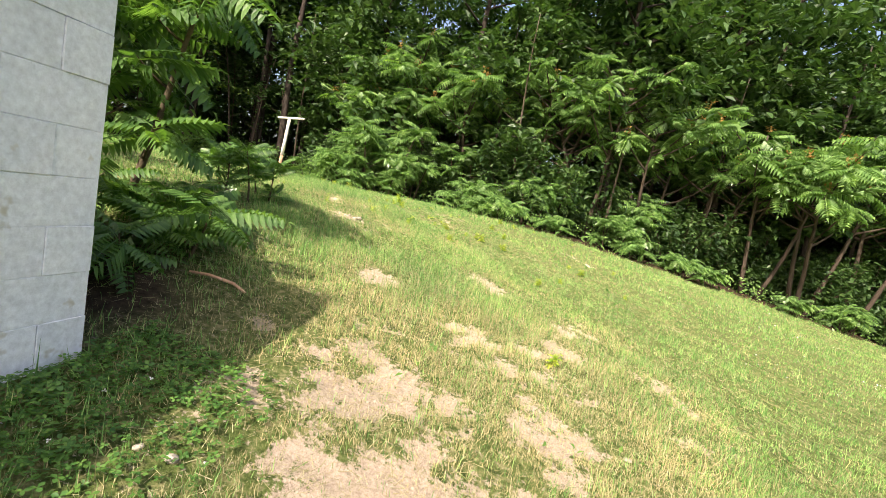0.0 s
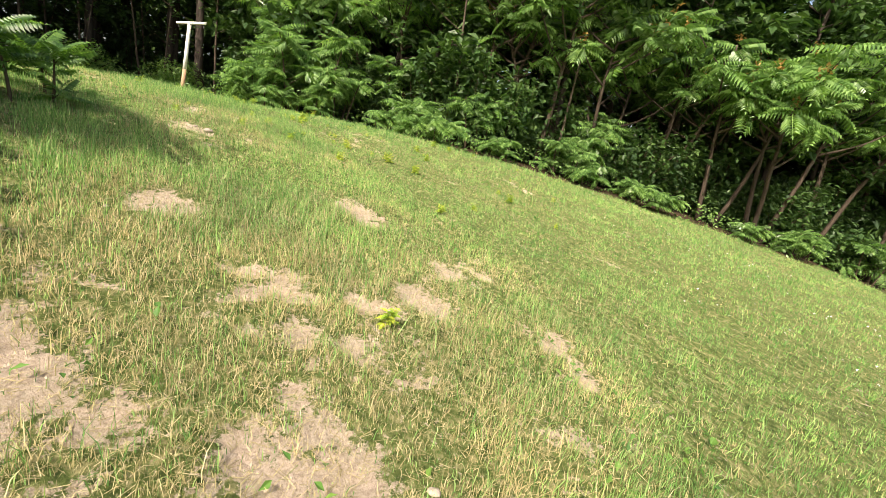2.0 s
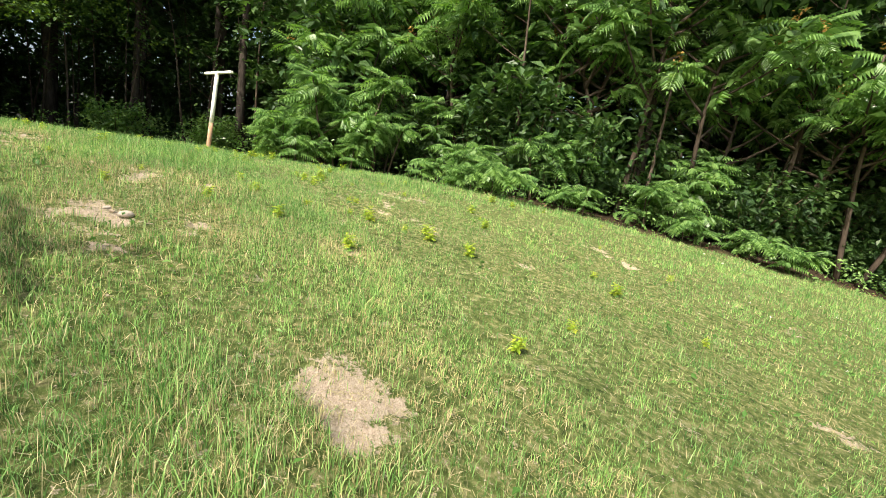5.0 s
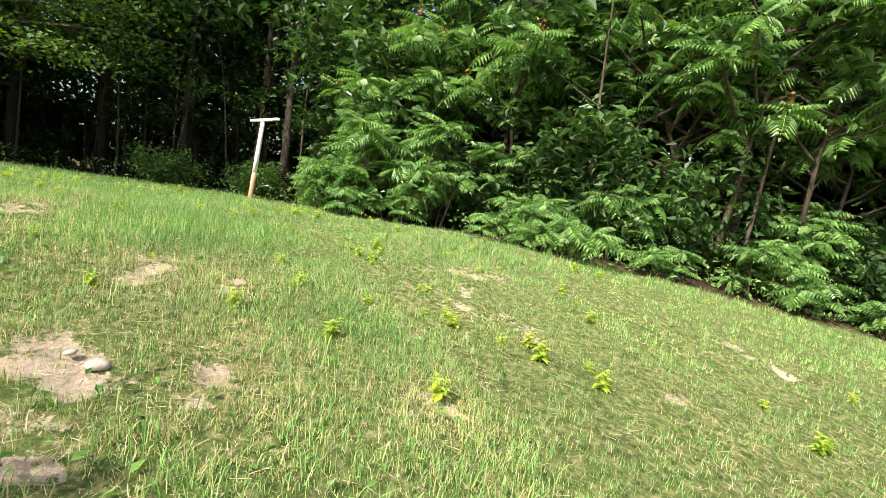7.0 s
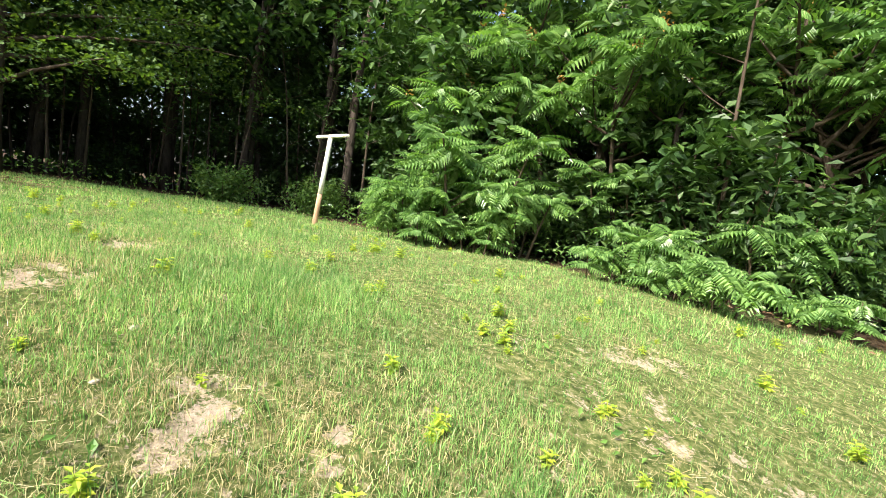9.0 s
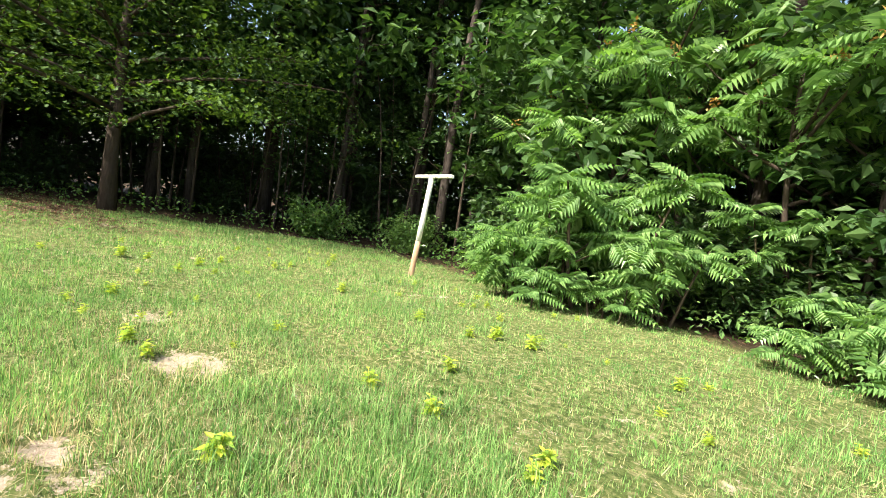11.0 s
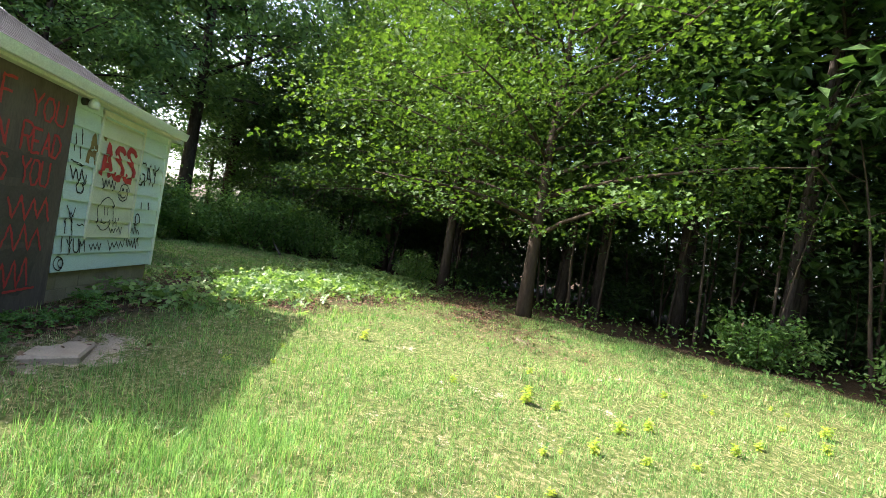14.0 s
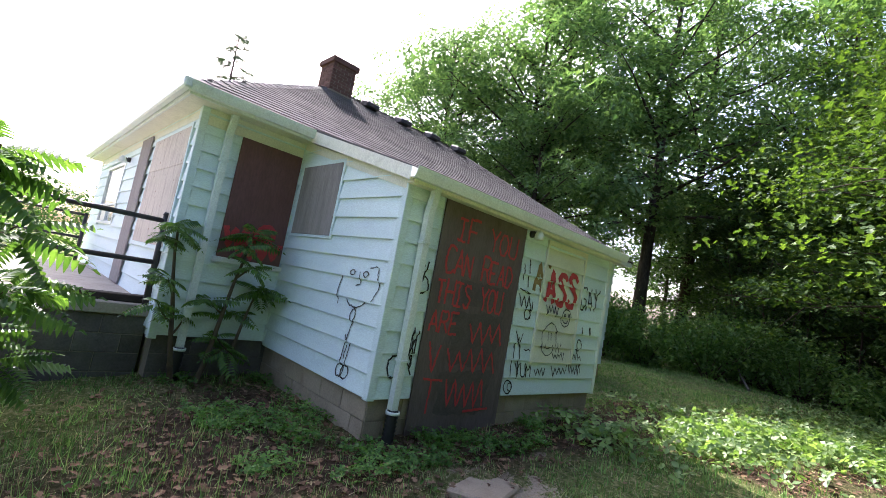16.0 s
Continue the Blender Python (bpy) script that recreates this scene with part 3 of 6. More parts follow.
siding(wall_d, (MAIN_X, MAIN_Y - 0.02), (MAIN_X, MAIN_BACK), SILL + 0.1, lambda s: MAIN_EAVE - 0.03, (1, 0), skip=[(ds(1.95), ds(-0.02), 2.85, 4.45), (ds(-0.35), ds(-1.1), 2.1, 4.6), (ds(-2.55), ds(-4.6), 3.1, 4.3)])
wall_prism("wall", [(MAIN_X - 0.16, MAIN_BACK, SILL), (MAIN_END, MAIN_BACK, SILL), (MAIN_END, MAIN_BACK, MAIN_EAVE), (MAIN_X - 0.16, MAIN_BACK, MAIN_EAVE)], (0, 0.16, 0), SIDING, house)
wall_prism("wall", [(MAIN_END, MAIN_Y - 0.17, SILL), (MAIN_END, MAIN_BACK + 0.17, SILL), (MAIN_END, MAIN_BACK + 0.17, MAIN_EAVE), (MAIN_END, MAIN_Y - 0.17, MAIN_EAVE)], (0.16, 0, 0), SIDING, house)

# corner boards
for cx, cy, z0, z1 in ((SHED_X, SHED_Y, SILL - 0.02, SHED_EAVE + 0.02), (MAIN_X, MAIN_Y, SILL, MAIN_EAVE), (SHED_END, SHED_Y, SILL - 0.02, SHED_EAVE)):
    box("corner_board", (cx - 0.06, cy - 0.06, z0), (cx + 0.034, cy + 0.034, z1), SIDING if cx > -12 else GUTTER, house, 0.006)
box("corner_board", (SHED_X + 0.002, MAIN_Y + 0.002, SILL + 0.03), (SHED_X + 0.04, MAIN_Y + 0.04, MAIN_EAVE - 0.05), SIDING, house, 0.004)


def block_course(parent, a, b, z0, z1, out, mat, seed=1, length=0.45, height=0.225, gap=0.0025):
    """A wall of concrete blocks from plan point a to b: joints recessed, each block a piece. z0, z1: floor and top height."""
    rng = random.Random(seed)
    a, b, out = Vector((*a, 0)), Vector((*b, 0)), Vector((*out, 0))
    total = (b - a).length
    way = (b - a) / total
    z, row = z1, 0
    while z > z0 + 0.01:
        lo = max(z - height, z0)
        s = -length * 0.5 * (row % 2)
        while s < total - 0.01:
            p0, p1 = max(s, 0), min(s + length, total)
            if p1 - p0 > 0.03:
                push = rng.uniform(-0.004, 0.004)
                bm = bmesh.new()
                A = a + way * (p0 + gap) + out * (0.008 + push)
                B = a + way * (p1 - gap) - out * 0.05
                add_box(bm, (min(A.x, B.x), min(A.y, B.y), lo + gap), (max(A.x, B.x), max(A.y, B.y), z - gap), gap + 0.001)
                part("block", bm, mat, parent)
            s += length
        z -= height
        row += 1


def foundation(a, b, out, z1, mat, seed, low=None):
    lo3 = (min(a[0], b[0]), min(a[1], b[1]))
    hi3 = (max(a[0], b[0]), max(a[1], b[1]))
    base = (min(float(ground_z(*a)), float(ground_z(*b))) if low is None else low) - 0.3
    inner = Vector((*out, 0)) * -0.2
    core = wall_prism("foundation_wall", [(*a, base), (*b, base), (*b, z1), (*a, z1)], inner, MORTAR, house)
    block_course(core, a, b, base + 0.1, z1, out, mat, seed)


foundation((SHED_X - 0.03, SHED_Y - 0.03), (SHED_X - 0.03, MAIN_Y), (1, 0), SILL - 0.01, BLOCK_TAN, 1)
foundation((SHED_X - 0.03, SHED_Y - 0.03), (SHED_END + 0.03, SHED_Y - 0.03), (0, 1), SILL - 0.01, BLOCK_TAN, 2)
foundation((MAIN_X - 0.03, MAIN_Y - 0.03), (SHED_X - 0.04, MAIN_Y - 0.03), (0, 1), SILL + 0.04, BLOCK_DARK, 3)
foundation((SHED_END, MAIN_Y - 0.03), (MAIN_END, MAIN_Y - 0.03), (0, 1), SILL - 0.01, BLOCK_TAN, 4)
for a, b, out in (((MAIN_X - 0.03, MAIN_Y - 0.3), (MAIN_X - 0.03, MAIN_BACK), (1, 0)), ((MAIN_X - 0.3, MAIN_BACK + 0.03), (MAIN_END, MAIN_BACK + 0.03), (0, -1)), ((MAIN_END + 0.03, MAIN_BACK + 0.3), (MAIN_END + 0.03, MAIN_Y - 0.3), (-1, 0)), ((SHED_END + 0.03, MAIN_Y), (SHED_END + 0.03, SHED_Y - 0.3), (-1, 0))):
    wall_prism("foundation_wall", [(*a, 0.2), (*b, 0.2), (*b, SILL - 0.01), (*a, SILL - 0.01)], Vector((*out, 0)) * -0.2, BLOCK_TAN, house)

# roofs
R_Y, R_Z, HIP = -2.05, 7.45, 3.9
EX0, EX1, EY0, EY1, EZ = -8.32, -20.25, 2.52, -6.65, 4.80


def slab_from(name, corners, thick, mat, parent, label=""):
    bm = bmesh.new()
    t = [bm.verts.new(c) for c in corners]
    u = [bm.verts.new(Vector(c) - Vector((0, 0, thick))) for c in corners]
    bm.faces.new(t)
    bm.faces.new(u[::-1])
    for i in range(len(t)):
        j = (i + 1) % len(t)
        bm.faces.new((t[i], u[i], u[j], t[j]))
    return part(name, bm, mat, parent, label)


ridge_a, ridge_b = (EX0 - HIP, R_Y, R_Z), (EX1 + HIP, R_Y, R_Z)
c00, c10, c11, c01 = (EX0, EY0, EZ), (EX1, EY0, EZ), (EX1, EY1, EZ), (EX0, EY1, EZ)
roof = slab_from("roof", [c00, ridge_a, ridge_b, c10], 0.06, DARK, house, "grey-brown asphalt shingle roof")
slab_from("roof_deck", [c01, ridge_a, c00], 0.06, DARK, house)
slab_from("roof_deck", [c11, ridge_b, ridge_a, c01], 0.06, SHINGLE, house)
slab_from("roof_deck", [c10, ridge_b, c11], 0.06, SHINGLE, house)
SH_OUT, RAKE = 4.88, SHED_X + 0.10
shed_roof = slab_from("shed_roof", [(RAKE, SH_OUT, 4.13), (RAKE, 2.0, 4.99), (SHED_END - 0.12, 2.0, 4.99), (SHED_END - 0.12, SH_OUT, 4.13)], 0.05, SHINGLE, house)
# soffits, fascias, rake boards
box("soffit", (EX1, MAIN_Y, EZ - 0.13), (EX0 - 0.02, EY0 - 0.03, EZ - 0.10), TRIM, house, 0.003)
box("soffit", (MAIN_X, EY1, EZ - 0.13), (EX0 - 0.02, MAIN_Y - 0.002, EZ - 0.10), TRIM, house, 0.003)
box("ceiling", (MAIN_END, MAIN_BACK, EZ - 0.12), (MAIN_X - 0.002, MAIN_Y - 0.17, EZ - 0.1), DARK, house, 0)
box("fascia", (RAKE - 0.02, EY0 - 0.03, EZ - 0.15), (EX0, EY0, EZ - 0.02), GUTTER, house, 0.004)
box("fascia", (EX1, EY0 - 0.03, EZ - 0.15), (SHED_END - 0.22, EY0, EZ - 0.02), GUTTER, house, 0.004)
box("fascia", (EX0 - 0.03, EY1, EZ - 0.15), (EX0, EY0 - 0.032, EZ - 0.07), GUTTER, house, 0.004)
box("gutter", (EX0 + 0.003, EY1, EZ - 0.12), (EX0 + 0.10, EY0 + 0.12, EZ + 0.012), GUTTER, house, 0.02)
box("frieze_board", (MAIN_X + 0.004, MAIN_BACK, MAIN_EAVE - 0.20), (MAIN_X + 0.03, MAIN_Y - 0.05, MAIN_EAVE), TRIM, house, 0.003)
box("frieze_board", (SHED_X + 0.04, MAIN_Y + 0.004, MAIN_EAVE - 0.26), (MAIN_X - 0.06, MAIN_Y + 0.03, MAIN_EAVE), TRIM, house, 0.003)
rake = [(RAKE + 0.002, SH_OUT, 4.115), (RAKE + 0.002, EY0 + 0.002, 4.115 + (SH_OUT - EY0) * 0.29), (RAKE + 0.002, EY0 + 0.002, 3.98 + (SH_OUT - EY0) * 0.28), (RAKE + 0.002, SH_OUT, 3.98)]
wall_prism("rake_board", rake, (0.03, 0, 0), TRIM, house)
under_rake = [(SHED_X + 0.005, SHED_Y, SHED_EAVE - 0.01), (SHED_X + 0.005, MAIN_Y + 0.05, shed_top(MAIN_Y) - 0.01), (SHED_X + 0.005, MAIN_Y + 0.05, shed_top(MAIN_Y) - 0.13), (SHED_X + 0.005, SHED_Y, SHED_EAVE - 0.13)]
wall_prism("frieze_board", under_rake, (0.03, 0, 0), TRIM, house)
# eave gutter with a trough section
def gutter(name, x0, x1, y, z):
    bm = bmesh.new()
    prof = [(0, 0), (0, -0.10), (0.02, -0.115), (0.085, -0.115), (0.105, -0.06), (0.12, 0.0), (0.112, 0.0), (0.098, -0.055), (0.08, -0.105), (0.01, -0.105), (0.01, 0)]
    r = [[bm.verts.new((x, y + a, z + b)) for a, b in prof] for x in (x0, x1)]
    for i in range(len(prof)):
        j = (i + 1) % len(prof)
        bm.faces.new((r[0][i], r[0][j], r[1][j], r[1][i]))
    bm.faces.new(r[0])
    bm.faces.new(r[1][::-1])
    return part(name, bm, GUTTER, house)


box("fascia", (SHED_END - 0.12, SH_OUT - 0.035, 3.97), (RAKE - 0.03, SH_OUT - 0.005, 4.08), TRIM, house, 0.004)
box("soffit", (SHED_END - 0.10, SHED_Y + 0.037, 3.97), (RAKE - 0.03, SH_OUT - 0.037, 3.99), TRIM, house, 0.002)
gutter("gutter", RAKE + 0.04, SHED_END - 0.14, SH_OUT, 4.115)
gutter("gutter", EX0 + 0.02, RAKE + 0.036, EY0 + 0.002, EZ - 0.01)


def downspout(x, y, z1, z0, jog):
    """A square-section pipe with an elbow at the top, held off the wall."""
    d = house
    pts = [(x, y + jog, z1), (x, y + jog, z1 - 0.06), (x, y + 0.06, z1 - 0.26), (x, y + 0.06, z0)]
    bm = bmesh.new()
    w = 0.04
    rings = [[bm.verts.new((px + sx * w, py + sy * w, pz)) for sx, sy in ((-1, -1), (1, -1), (1, 1), (-1, 1))] for px, py, pz in pts]
    for r, s in zip(rings, rings[1:]):
        for k in range(4):
            bm.faces.new((r[k], r[(k + 1) % 4], s[(k + 1) % 4], s[k]))
    bm.faces.new(rings[0])
    bm.faces.new(rings[-1][::-1])
    o = part("downspout", bm, GUTTER, d)
    for z in (z0 + 0.5, z1 - 0.6):
        box("strap", (x - 0.055, y + 0.01, z), (x + 0.055, y + 0.105, z + 0.03), GUTTER, o, 0.003)
    return o


downspout(SHED_X - 0.27, SHED_Y + 0.024, 4.0, 1.66, 0.10)
downspout(MAIN_X - 0.32, MAIN_Y + 0.024, 4.66, 1.68, 0.12)


def drain_hose(x, y, z1, z0):
    bm = bmesh.new()
    pts, radii = [], []
    n = 22
    for i in range(n + 1):
        z = z1 + (z0 - z1) * i / n
        pts.append((x, y + 0.12 * max(0, (i - n * 0.7) / n), z))
        radii.append(0.068 if i % 2 else 0.055)
    add_tube(bm, pts, radii, 12)
    h = part("drain_hose", bm, BLACK_PLASTIC, smooth=True)
    return tagged(h, "black corrugated plastic drain hose below a downspout", "drain hose")


drain_hose(SHED_X - 0.27, SHED_Y + 0.10, 1.68, 1.20)
drain_hose(MAIN_X - 0.32, MAIN_Y + 0.10, 1.70, 1.02)
for hx, hy, hz in ((SHED_X - 0.27, SHED_Y + 0.10, 1.64), (MAIN_X - 0.32, MAIN_Y + 0.10, 1.66)):
    tube("hose_clamp", [(hx, hy, hz), (hx, hy, hz + 0.03)], [0.075, 0.075], GUTTER, house, 12, "bare metal hose clamp")

# boards over the openings
ply_door = box("door_board", (-12.06, SHED_Y + 0.012, 1.24), (-10.54, SHED_Y + 0.034, 4.03), PLY_BROWN, house, 0.003, "brown-painted plywood sheet over the back door")
patch = wall_prism("window_board", [(-13.66, SHED_Y + 0.004, 2.22), (-12.63, SHED_Y + 0.004, 2.22), (-12.63, SHED_Y + 0.004, 3.9), (-13.66, SHED_Y + 0.004, 3.9)], (0, 0.012, 0), SIDING_CREAM, house)
siding(patch, (-12.64, SHED_Y + 0.012), (-13.65, SHED_Y + 0.012), 2.22, lambda s: 3.86, (0, 1), SIDING_CREAM)
for lo, hi in (((-13.70, 2.20), (-13.655, 3.92)), ((-12.635, 2.20), (-12.59, 3.92)), ((-13.70, 3.88), (-12.59, 3.95))):
    box("window_trim", (lo[0], SHED_Y + 0.02, lo[1]), (hi[0], SHED_Y + 0.05, hi[1]), TRIM, house, 0.004)
box("window_board", (SHED_X + 0.028, 2.33, 3.37), (SHED_X + 0.044, 3.37, 4.31), PLY_GREY, house, 0.003, "grey weathered plywood over a small window")
for lo, hi in (((2.27, 3.33), (2.33, 4.36)), ((3.372, 3.33), (3.42, 4.36)), ((2.33, 4.312), (3.372, 4.36)), ((2.33, 3.33), (3.372, 3.368))):
    box("window_trim", (SHED_X + 0.012, lo[0], lo[1]), (SHED_X + 0.040, hi[0], hi[1]), SIDING, house, 0.004)
box("window_board", (-9.95, MAIN_Y + 0.037, 2.87), (-9.10, MAIN_Y + 0.055, 4.46), PLY_MAROON, house, 0.003, "maroon-painted plywood over a window")
box("window_sill", (-9.99, MAIN_Y + 0.004, 2.80), (-9.06, MAIN_Y + 0.075, 2.868), GUTTER, house, 0.005)
picture = box("window_board", (MAIN_X + 0.037, 0.0, 2.86), (MAIN_X + 0.053, 1.93, 3.93), PLY_RAW, house, 0.003, "bare weathered plywood over a wide window")
box("window_board", (MAIN_X + 0.037, 0.0, 3.934), (MAIN_X + 0.053, 1.93, 4.43), PLY_RAW, house, 0.003, "bare weathered plywood over a wide window")
for lo, hi in (((-0.06, 2.80), (-0.002, 4.48)), ((1.932, 2.80), (1.99, 4.48)), ((-0.002, 4.432), (1.932, 4.48)), ((-0.002, 2.80), (1.932, 2.858))):
    box("window_trim", (MAIN_X + 0.012, lo[0], lo[1]), (MAIN_X + 0.050, hi[0], hi[1]), SIDING, house, 0.004)
box("door_board", (MAIN_X + 0.037, -1.1, 2.13), (MAIN_X + 0.062, -0.35, 4.58), PLY_GREY, house, 0.003, "grey weathered board over the front door")
win = box("window", (MAIN_X + 0.004, -4.56, 3.12), (MAIN_X + 0.010, -2.59, 4.28), GLASS, house, 0, "three-part window with pale glass")
for lo, hi in (((-4.62, 3.06), (-4.56, 4.34)), ((-2.59, 3.06), (-2.53, 4.34)), ((-4.56, 4.28), (-2.59, 4.34)), ((-4.56, 3.06), (-2.59, 3.12)), ((-4.56, 3.45), (-2.59, 3.49)), ((-3.60, 3.12), (-3.55, 3.45))):
    box("frame", (MAIN_X + 0.003, lo[0], lo[1]), (MAIN_X + 0.045, hi[0], hi[1]), GUTTER, win, 0.004)
for lz, hz in ((3.10, 3.3),):
    box("lower_sash", (MAIN_X + 0.011, -4.3, lz + 0.03), (MAIN_X + 0.03, -3.65, hz + 0.1), TRIM, win, 0.003)

# chimney of brick
def chimney(cx, cy, z0, z1, w=0.62):
    core = box("chimney", (cx - w / 2 + 0.012, cy - w / 2 + 0.012, z0), (cx + w / 2 - 0.012, cy + w / 2 - 0.012, z1 - 0.02), MORTAR, house, 0, "red-brown brick chimney")
    row, z = 0, z1 - 0.16
    while z > z0 + 0.2:
        for side in range(4):
            off = 0.105 * (row % 2)
            s = -w / 2 - off
            while s < w / 2 - 0.02:
                p0, p1 = max(s, -w / 2), min(s + 0.2, w / 2 - 0.1 * 0)
                if p1 - p0 > 0.04:
                    lo = {0: (cx + p0, cy + w / 2 - 0.05), 1: (cx + w / 2 - 0.05, cy + p0), 2: (cx + p0, cy - w / 2), 3: (cx - w / 2, cy + p0)}[side]
                    hi = {0: (cx + p1 - 0.01, cy + w / 2), 1: (cx + w / 2 + 0.001, cy + p1 - 0.01), 2: (cx + p1 - 0.01, cy - w / 2 + 0.05), 3: (cx - w / 2 + 0.05, cy + p1 - 0.01)}[side]
                    box("brick", (*lo, z), (*hi, z + 0.062), BRICK, core, 0.004)
                s += 0.21
        z -= 0.072
        row += 1
    box("cap", (cx - w / 2 - 0.05, cy - w / 2 - 0.05, z1 - 0.15), (cx + w / 2 + 0.05, cy + w / 2 + 0.05, z1 - 0.02), BRICK, core, 0.01, "corbelled brick cap")
    return core


chimney(-12.15, -1.75, 6.9, 7.98)


def roof_vent(x, s):
    """A low hooded vent on the north slope, s of the way up."""
    y, z = EY0 + (R_Y - EY0) * s, EZ + (R_Z - EZ) * s
    bm = bmesh.new()
    add_box(bm, (x - 0.19, y - 0.16, z), (x + 0.19, y + 0.20, z + 0.13), 0.025)
    for v in bm.verts:
        if v.co.z > z + 0.06 and v.co.y < y:
            v.co.z += 0.10
    return part("roof_vent", bm, IRON, house)


for vx in (-13.1, -14.2, -15.3, -16.4):
    roof_vent(vx, 0.90)

# shingles: courses of tabs on the two slopes that are seen
def shingles():
    tab_v = np.array([(0, 0, 0), (1, 0, 0), (1, 1, 0), (0, 1, 0), (0, 0, 1), (1, 0, 1), (1, 1, 0.25), (0, 1, 0.25)], float)
    tab_f = np.array([(4, 5, 6), (4, 6, 7), (0, 5, 4), (0, 1, 5), (1, 6, 5), (1, 2, 6), (0, 4, 7), (0, 7, 3)])
    rng = random.Random(8)
    near, rest = [], []
    up = Vector((0, R_Y - EY0, R_Z - EZ))
    steps = int(up.length / 0.14)
    for r in range(steps):
        s = r / steps
        x0, x1 = EX0 - HIP * s, EX1 + HIP * s
        x = x0 - (0.15 if r % 2 else 0.0)
        base = Vector((0, EY0, EZ)) + up * s
        while x > x1 + 0.15:
            near.append((x, base.y, base.z)) if (x > -13.0 and len(near) < 290 and s < 0.62) else rest.append((x, base.y, base.z))
            x -= 0.30
    ang = math.atan2(up.z, -up.y)
    c, sn = math.cos(ang), math.sin(ang)

    def placed(V, p):
        w = V * [0.293, 0.17, 0.022]
        return np.stack([p[0] - w[:, 0], p[1] - w[:, 1] * c + w[:, 2] * sn, p[2] + w[:, 1] * sn + w[:, 2] * c + 0.002], -1)
    me = None
    for p in near:
        if me is None:
            first = mesh_object("shingle", placed(tab_v, (0, 0, 0)), tab_f, SHINGLE)
            me = first.data
            ob = first
        else:
            ob = new("shingle", me)
        ob.location = p
        under(ob, roof)
        ob.location = p
    V = [placed(tab_v, (p[0], p[1], p[2] + rng.uniform(0, 0.003))) for p in rest]
    F = [tab_f + 8 * i for i in range(len(V))]
    o = mesh_object("shingle_rest", np.concatenate(V), np.concatenate(F), SHINGLE)
    under(o, roof)
    tagged(o, "", "", "", "stuff")
    # east hip slope
    V, n = [], 0
    up2 = Vector((-HIP, 0, R_Z - EZ))
    steps = int(up2.length / 0.14)
    ang2 = math.atan2(up2.z, HIP)
    c2, s2 = math.cos(ang2), math.sin(ang2)
    for r in range(steps):
        s = r / steps
        y0, y1 = EY1 + (R_Y - EY1) * s, EY0 + (R_Y - EY0) * s
        y = y0 + (0.15 if r % 2 else 0)
        while y < y1 - 0.28:
            w = tab_v * [0.293, 0.17, 0.022]
            V.append(np.stack([EX0 - HIP * s - w[:, 1] * c2 + w[:, 2] * s2, y + w[:, 0], EZ + up2.z * s + w[:, 1] * s2 + w[:, 2] * c2 + 0.002], -1))
            y += 0.30
    o = mesh_object("shingle_rest", np.concatenate(V), np.concatenate([tab_f + 8 * i for i in range(len(V))]), SHINGLE)
    under(o, house)
    tagged(o, "", "", "", "stuff")
    # caps along ridge and hips
    for A, B in ((c00, ridge_a), (ridge_a, ridge_b), (ridge_b, c10)):
        A, B = Vector(A), Vector(B)
        n = int((B - A).length / 0.22)
        w = (B - A).normalized()
        side = w.cross(Vector((0, 0, 1))).normalized()
        for i in range(n):
            bm = bmesh.new()
            p = A + (B - A) * (i / n)
            q = p + w * 0.25
            lift = Vector((0, 0, 0.03))
            fall = Vector((0, 0, -0.05))
            vs = [bm.verts.new(v) for v in (p + lift, p + side * 0.14 + lift + fall, p - side * 0.14 + lift + fall, q + lift * 0.5, q + side * 0.14 + lift * 0.5 + fall, q - side * 0.14 + lift * 0.5 + fall)]
            bm.faces.new((vs[0], vs[1], vs[4], vs[3]))
            bm.faces.new((vs[2], vs[0], vs[3], vs[5]))
            bm.faces.new((vs[0], vs[2], vs[1]))
            part("ridge_cap", bm, SHINGLE, roof)


shingles()


def wall_lamp(base, out, label):
    b = Vector(base)
    o = Vector(out)
    t = thing("wall_lamp", base, label, "wall lamp")
    tube("mount", [b, b + o * 0.05], [0.05, 0.045], IRON, t, 10)
    tube("neck", [b + o * 0.05, b + o * 0.12 + Vector((0, 0, 0.03))], [0.018, 0.018], IRON, t, 8)
    tube("shade", [b + o * 0.12 + Vector((0, 0, 0.05)), b + o * 0.13 + Vector((0, 0, 0.0)), b + o * 0.13 + Vector((0, 0, -0.07))], [0.03, 0.06, 0.065], GUTTER, t, 12)
    return t


wall_lamp((-12.17, SHED_Y + 0.03, 3.93), (0, 1, 0), "small pale outdoor lamp fixed under the eave")
wall_lamp((MAIN_X + 0.03, -2.15, 4.33), (1, 0, 0), "small dark outdoor lamp beside the front door")

# ---- porch ----
PX0, PY1, PY0, PZ = -2.08, 1.86, -4.6, 2.12
porch = thing("porch", (-5.3, -1.4, 1.0), "raised concrete porch with painted block walls and worn slab", "porch")
slab = box("slab", (MAIN_X + 0.005, PY0, PZ - 0.14), (PX0 + 0.05, PY1 + 0.05, PZ), SLAB, porch, 0.012)
